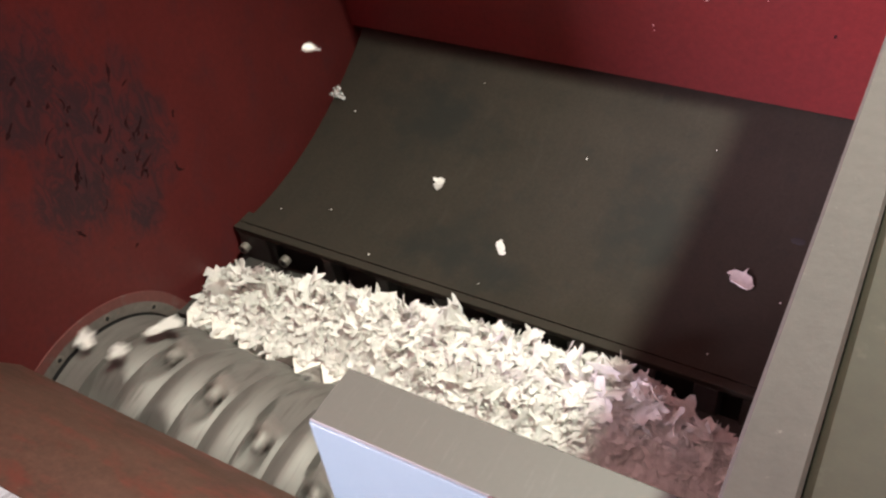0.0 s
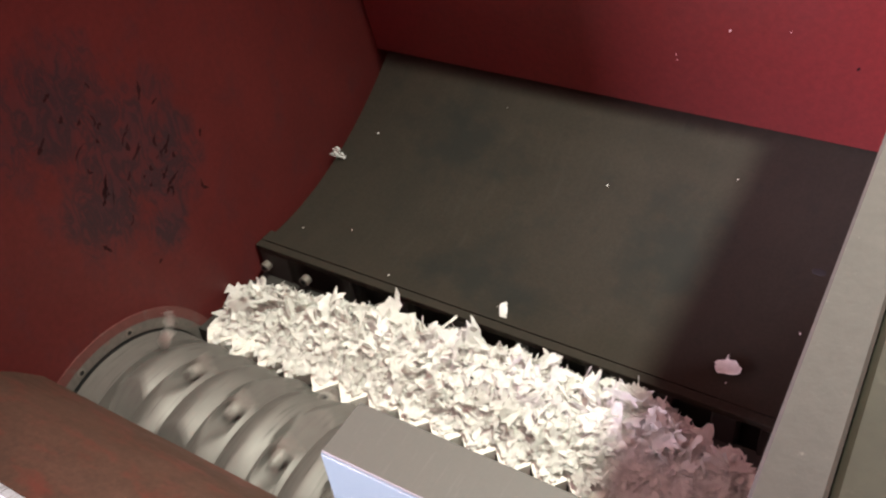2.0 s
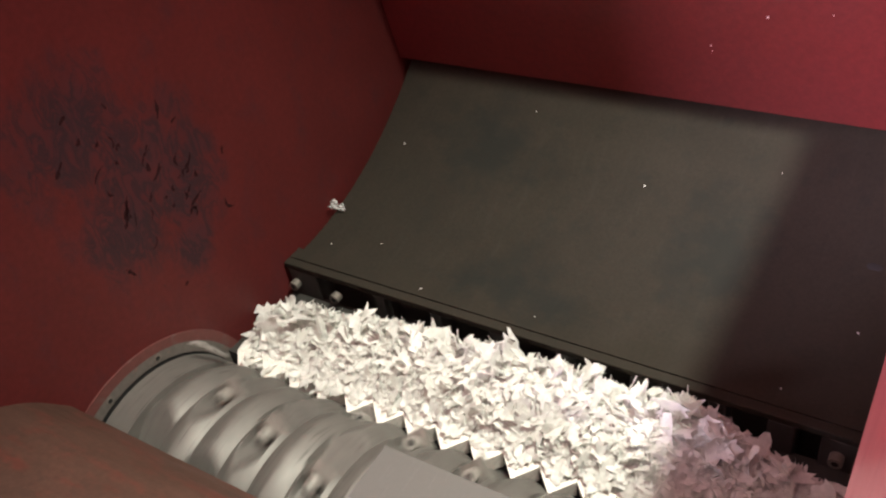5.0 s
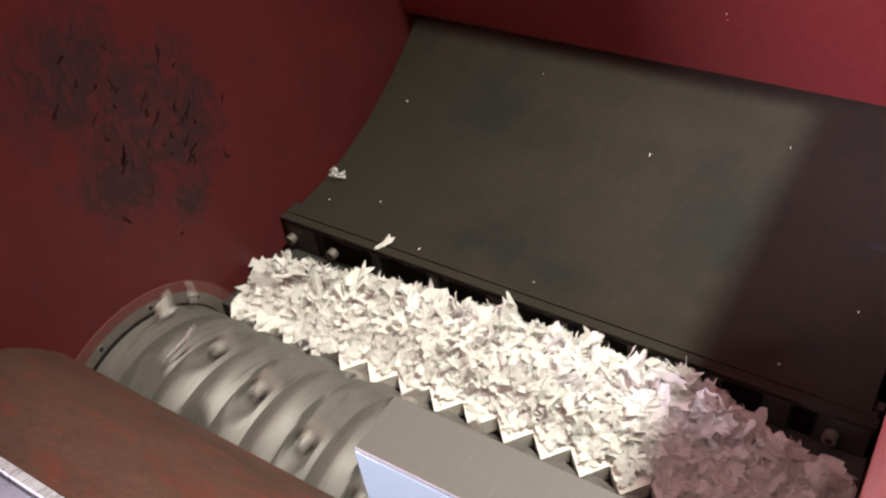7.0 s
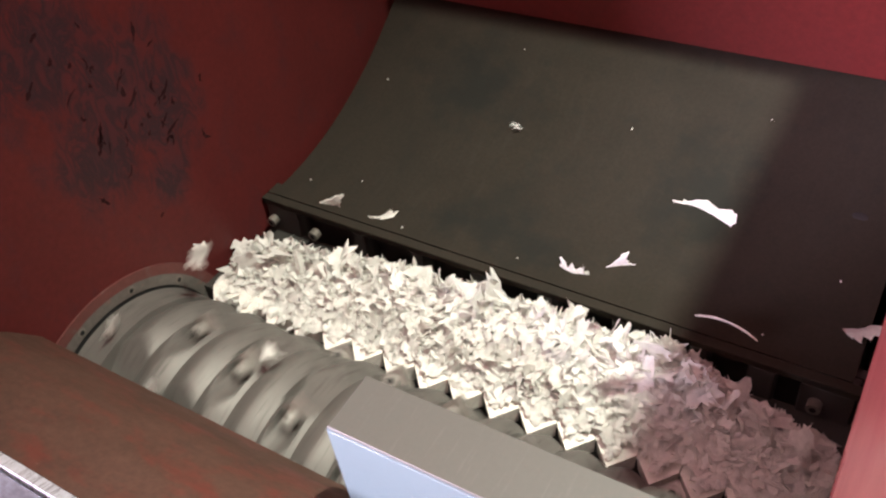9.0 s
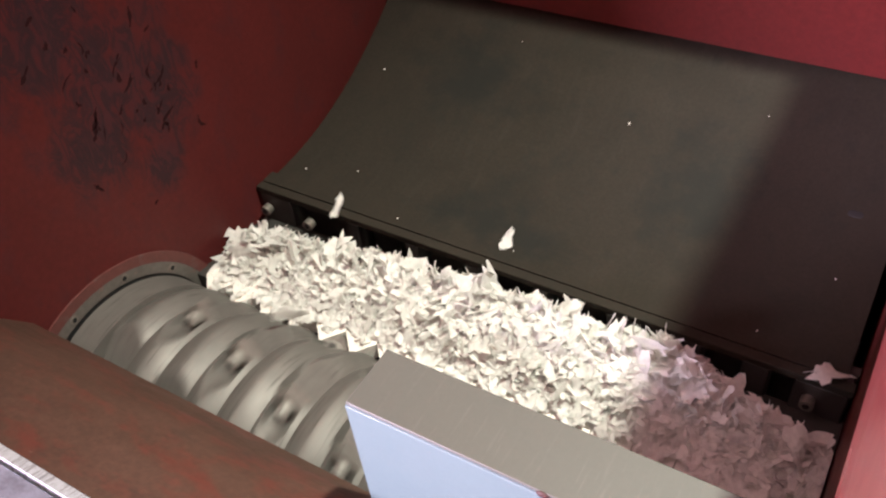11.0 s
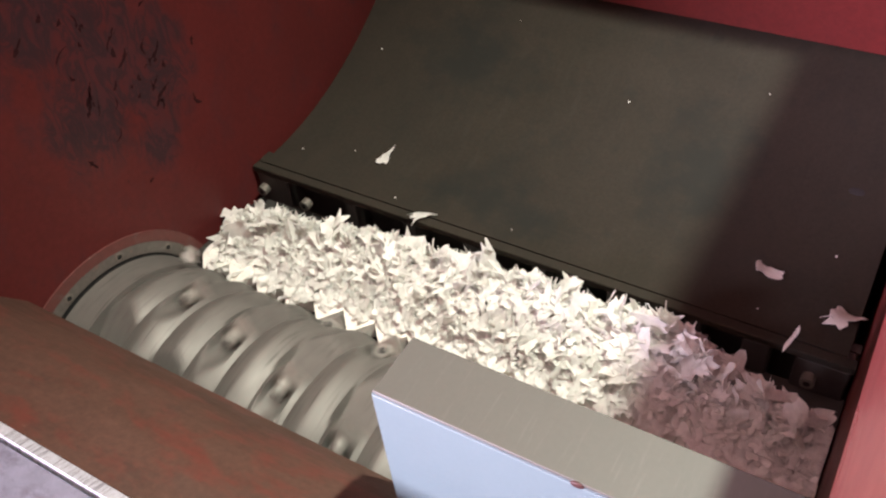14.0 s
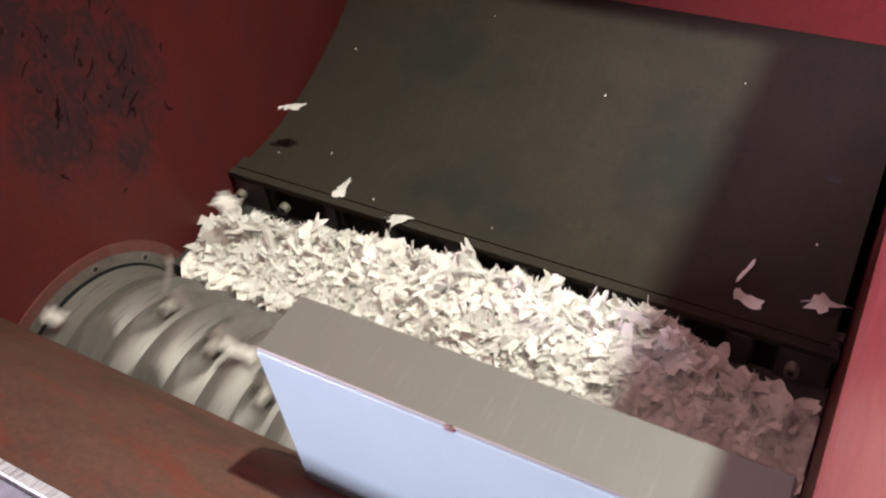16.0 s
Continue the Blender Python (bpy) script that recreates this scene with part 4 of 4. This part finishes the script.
RIDES = [  # seconds, place along the axis, angle over the axis, distance from it
    (0, 0.025, 90, 0.203), (0, 0.095, 89, 0.203), (0, 0.106, 68, 0.203), (0.5, 0.024, 109, 0.203), (0.5, 0.05, 75, 0.27),
    (0.5, 0.096, 106, 0.203), (0.5, 0.114, 78, 0.203), (1, 0.07, 83, 0.203), (1.5, 0.02, 74, 0.203), (1.5, 0.028, 54, 0.203),
    (1.5, 0.039, 103, 0.203), (1.5, 0.22, 84, 0.203), (2, 0.02, 52, 0.203), (2, 0.079, 71, 0.203), (2.5, 0.133, 65, 0.203),
    (2.5, 0.207, 69, 0.203), (2.5, 0.345, 75, 0.203), (2.5, 0.415, 82, 0.203), (3, 0.02, 66, 0.203), (3, 0.1, 83, 0.203),
    (3, 0.317, 78, 0.203), (3.5, 0.082, 65, 0.203), (3.5, 0.317, 86, 0.203), (4, 0.02, 104, 0.203), (4, 0.022, 64, 0.203),
    (4, 0.06, 59, 0.203), (4, 0.113, 90, 0.203), (4.7, 0.09, 80, 0.203), (4.9, 0.05, 95, 0.203), (5.2, 0.2, 85, 0.203),
    (5.6, 0.1, 70, 0.203), (5.9, 0.03, 100, 0.203), (6.1, 0.15, 80, 0.203), (6.5, 0.328, 101, 0.203), (7, 0.023, 53, 0.203),
    (7, 0.035, 72, 0.203), (7, 0.125, 86, 0.203), (7.5, 0.077, 58, 0.203), (7.5, 0.103, 94, 0.203), (7.5, 0.16, 58, 0.203),
    (7.5, 0.234, 117, 0.27), (7.5, 0.406, 70, 0.203), (8, 0.025, 43, 0.203), (8, 0.224, 100, 0.203), (8.5, 0.035, 59, 0.203),
    (8.5, 0.042, 106, 0.203), (8.5, 0.249, 61, 0.203), (9, 0.055, 96, 0.203), (9, 0.094, 60, 0.26), (9, 0.182, 111, 0.203),
    (9, 0.298, 77, 0.203), (9.5, 0.06, 85, 0.203), (9.8, 0.2, 75, 0.203), (10.2, 0.05, 100, 0.203), (10.6, 0.11, 70, 0.203),
    (10.9, 0.26, 90, 0.203), (11.5, 0.083, 60, 0.26), (11.5, 0.123, 69, 0.203), (12, 0.083, 105, 0.203), (12, 0.125, 59, 0.203),
    (12.5, 0.102, 105, 0.203), (13, 0.118, 96, 0.203), (13, 0.268, 95, 0.203), (13.5, 0.03, 75, 0.203), (14, 0.088, 54, 0.203),
    (14.5, 0.061, 52, 0.203), (14.5, 0.137, 98, 0.203), (15, 0.088, 97, 0.203), (15.5, 0.097, 100, 0.203), (16, 0.035, 103, 0.203),
    (16, 0.107, 60, 0.203), (16, 0.113, 39, 0.31), (16, 0.318, 87, 0.203),
]


def swing(rng, start, amount):
    return tuple(a + rng.uniform(-amount, amount) for a in start)


def key_flakes():
    # flakes that slide or rest on the ram
    for kind, seed, label, rows in FLAKES:
        rng = random.Random(seed)
        ob = loose_flake(kind, seed, label)
        turn = (rng.uniform(-20, 20), rng.uniform(-20, 20), rng.uniform(0, 360))
        keys = []
        first, last = rows[0], rows[-1]
        if first[0] > 0:
            y = min(0.30, first[2])
            keys.append((0.0, pose(first[1], y, mound(first[1], y) - 0.004, *turn)))
            if first[0] > 0.6:
                keys.append((first[0] - 0.4, pose(first[1], y, mound(first[1], y) - 0.004, *turn)))
        for t, x, y, z in rows:
            turn = swing(rng, turn, 7)
            keys.append((t, pose(x, y, z, *turn)))
        if last[0] < 16:
            y = min(0.30, last[2])
            end = pose(last[1], y, mound(last[1], y) - 0.004, *turn)
            keys.append((min(15.9, last[0] + 0.4), end))
            keys.append((16.0, end))
        walk(ob, keys)
    # flakes thrown up once from the heap
    for kind, seed, label, rest, t, top in TOSSED:
        rng = random.Random(seed)
        ob = loose_flake(kind, seed, label)
        turn = (rng.uniform(-60, 60), rng.uniform(-40, 40), rng.uniform(0, 360))
        ground = Vector((rest[0], rest[1], mound(*rest) - 0.004))
        peak = Vector(top)
        keys = []
        for s in (-0.3, -0.2, -0.1, 0.0, 0.1, 0.2, 0.3):
            f = 1 - (s / 0.3) ** 2
            side = Vector((rng.uniform(-0.01, 0.01), 0, 0))
            p = ground.lerp(peak, f) + side * f
            keys.append((t + s, pose(*p, turn[0] + 120 * s, turn[1] + 60 * s, turn[2] + 150 * s)))
        keys = [k for k in keys if -0.01 < k[0] < 16.01]
        keys = [(max(0.0, k[0]), k[1]) for k in keys]
        if keys[0][0] > 0.05:
            keys.insert(0, (0.0, keys[0][1]))
        if keys[-1][0] < 15.95:
            keys.append((16.0, keys[-1][1]))
        walk(ob, keys)
    # flakes that the rotor carries round and over its top
    riders = []
    for ride in RIDES:
        free = next((r for r in riders if ride[0] - r[-1][0] > 0.95), None)
        if free is None:
            riders.append([ride])
        else:
            free.append(ride)
    for i, rides in enumerate(riders):
        rng = random.Random(200 + i)
        ob = loose_flake(rng.choice("crrn"), 200 + i, "white flake carried over the spinning rotor")
        knots, lap = [], 0
        for t, x, a, r in rides:
            a -= 360 * lap
            knots += [(t - 0.28, x, a + 115, 0.199), (t, x, a, r), (t + 0.28, x, a - 115, 0.199)]
            lap += 1
        keys, turn = [], [rng.uniform(-30, 30), rng.uniform(-30, 30), rng.uniform(0, 360)]
        for n in range(161):
            t = n / 10
            if t <= knots[0][0]:
                x, a, r = knots[0][1:]
            elif t >= knots[-1][0]:
                x, a, r = knots[-1][1:]
            else:
                k = next(k for k in range(len(knots) - 1) if knots[k][0] <= t <= knots[k + 1][0])
                f = (t - knots[k][0]) / (knots[k + 1][0] - knots[k][0])
                x, a, r = (u + (v - u) * f for u, v in zip(knots[k][1:], knots[k + 1][1:]))
            turn = [v + rng.uniform(-22, 22) for v in turn]
            keys.append((t, pose(x, r * math.cos(radians(a)), r * math.sin(radians(a)), *turn)))
        walk(ob, keys)
    # flakes that are jostled on the heap
    for i in range(150):
        rng = random.Random(400 + i)
        ob = loose_flake(None, 400 + i, "white flake jostled on the heap")
        x = rng.uniform(0.05, 0.97)
        y = rng.uniform(0.21, heap_back(x)) if i % 2 else heap_back(x) - rng.uniform(0.0, 0.03)
        turn = (rng.gauss(0, 30), rng.gauss(0, 30), rng.uniform(0, 360))
        keys, t = [], 0.0
        while t < 16.0:
            x = min(0.975, max(0.05, x + rng.uniform(-0.006, 0.006)))
            y = min(heap_back(x), max(0.205, y + rng.uniform(-0.007, 0.007)))
            turn = swing(rng, turn, 14)
            keys.append((t, pose(x, y, mound(x, y) + rng.uniform(0.004, 0.014), *turn)))
            t += rng.choice((0.3, 0.5, 0.9, 1.4))
        keys.append((16.0, keys[-1][1]))
        walk(ob, keys)


def motions():
    spin = 600.0
    walk(rotor, [(t / 10, pose(0, 0, 0, -spin * t / 10, 0, 0)) for t in range(161)])
    walk(block, [(t, pose(x, y, z)) for t, x, y, z in BLOCK])
    key_flakes()


motions()
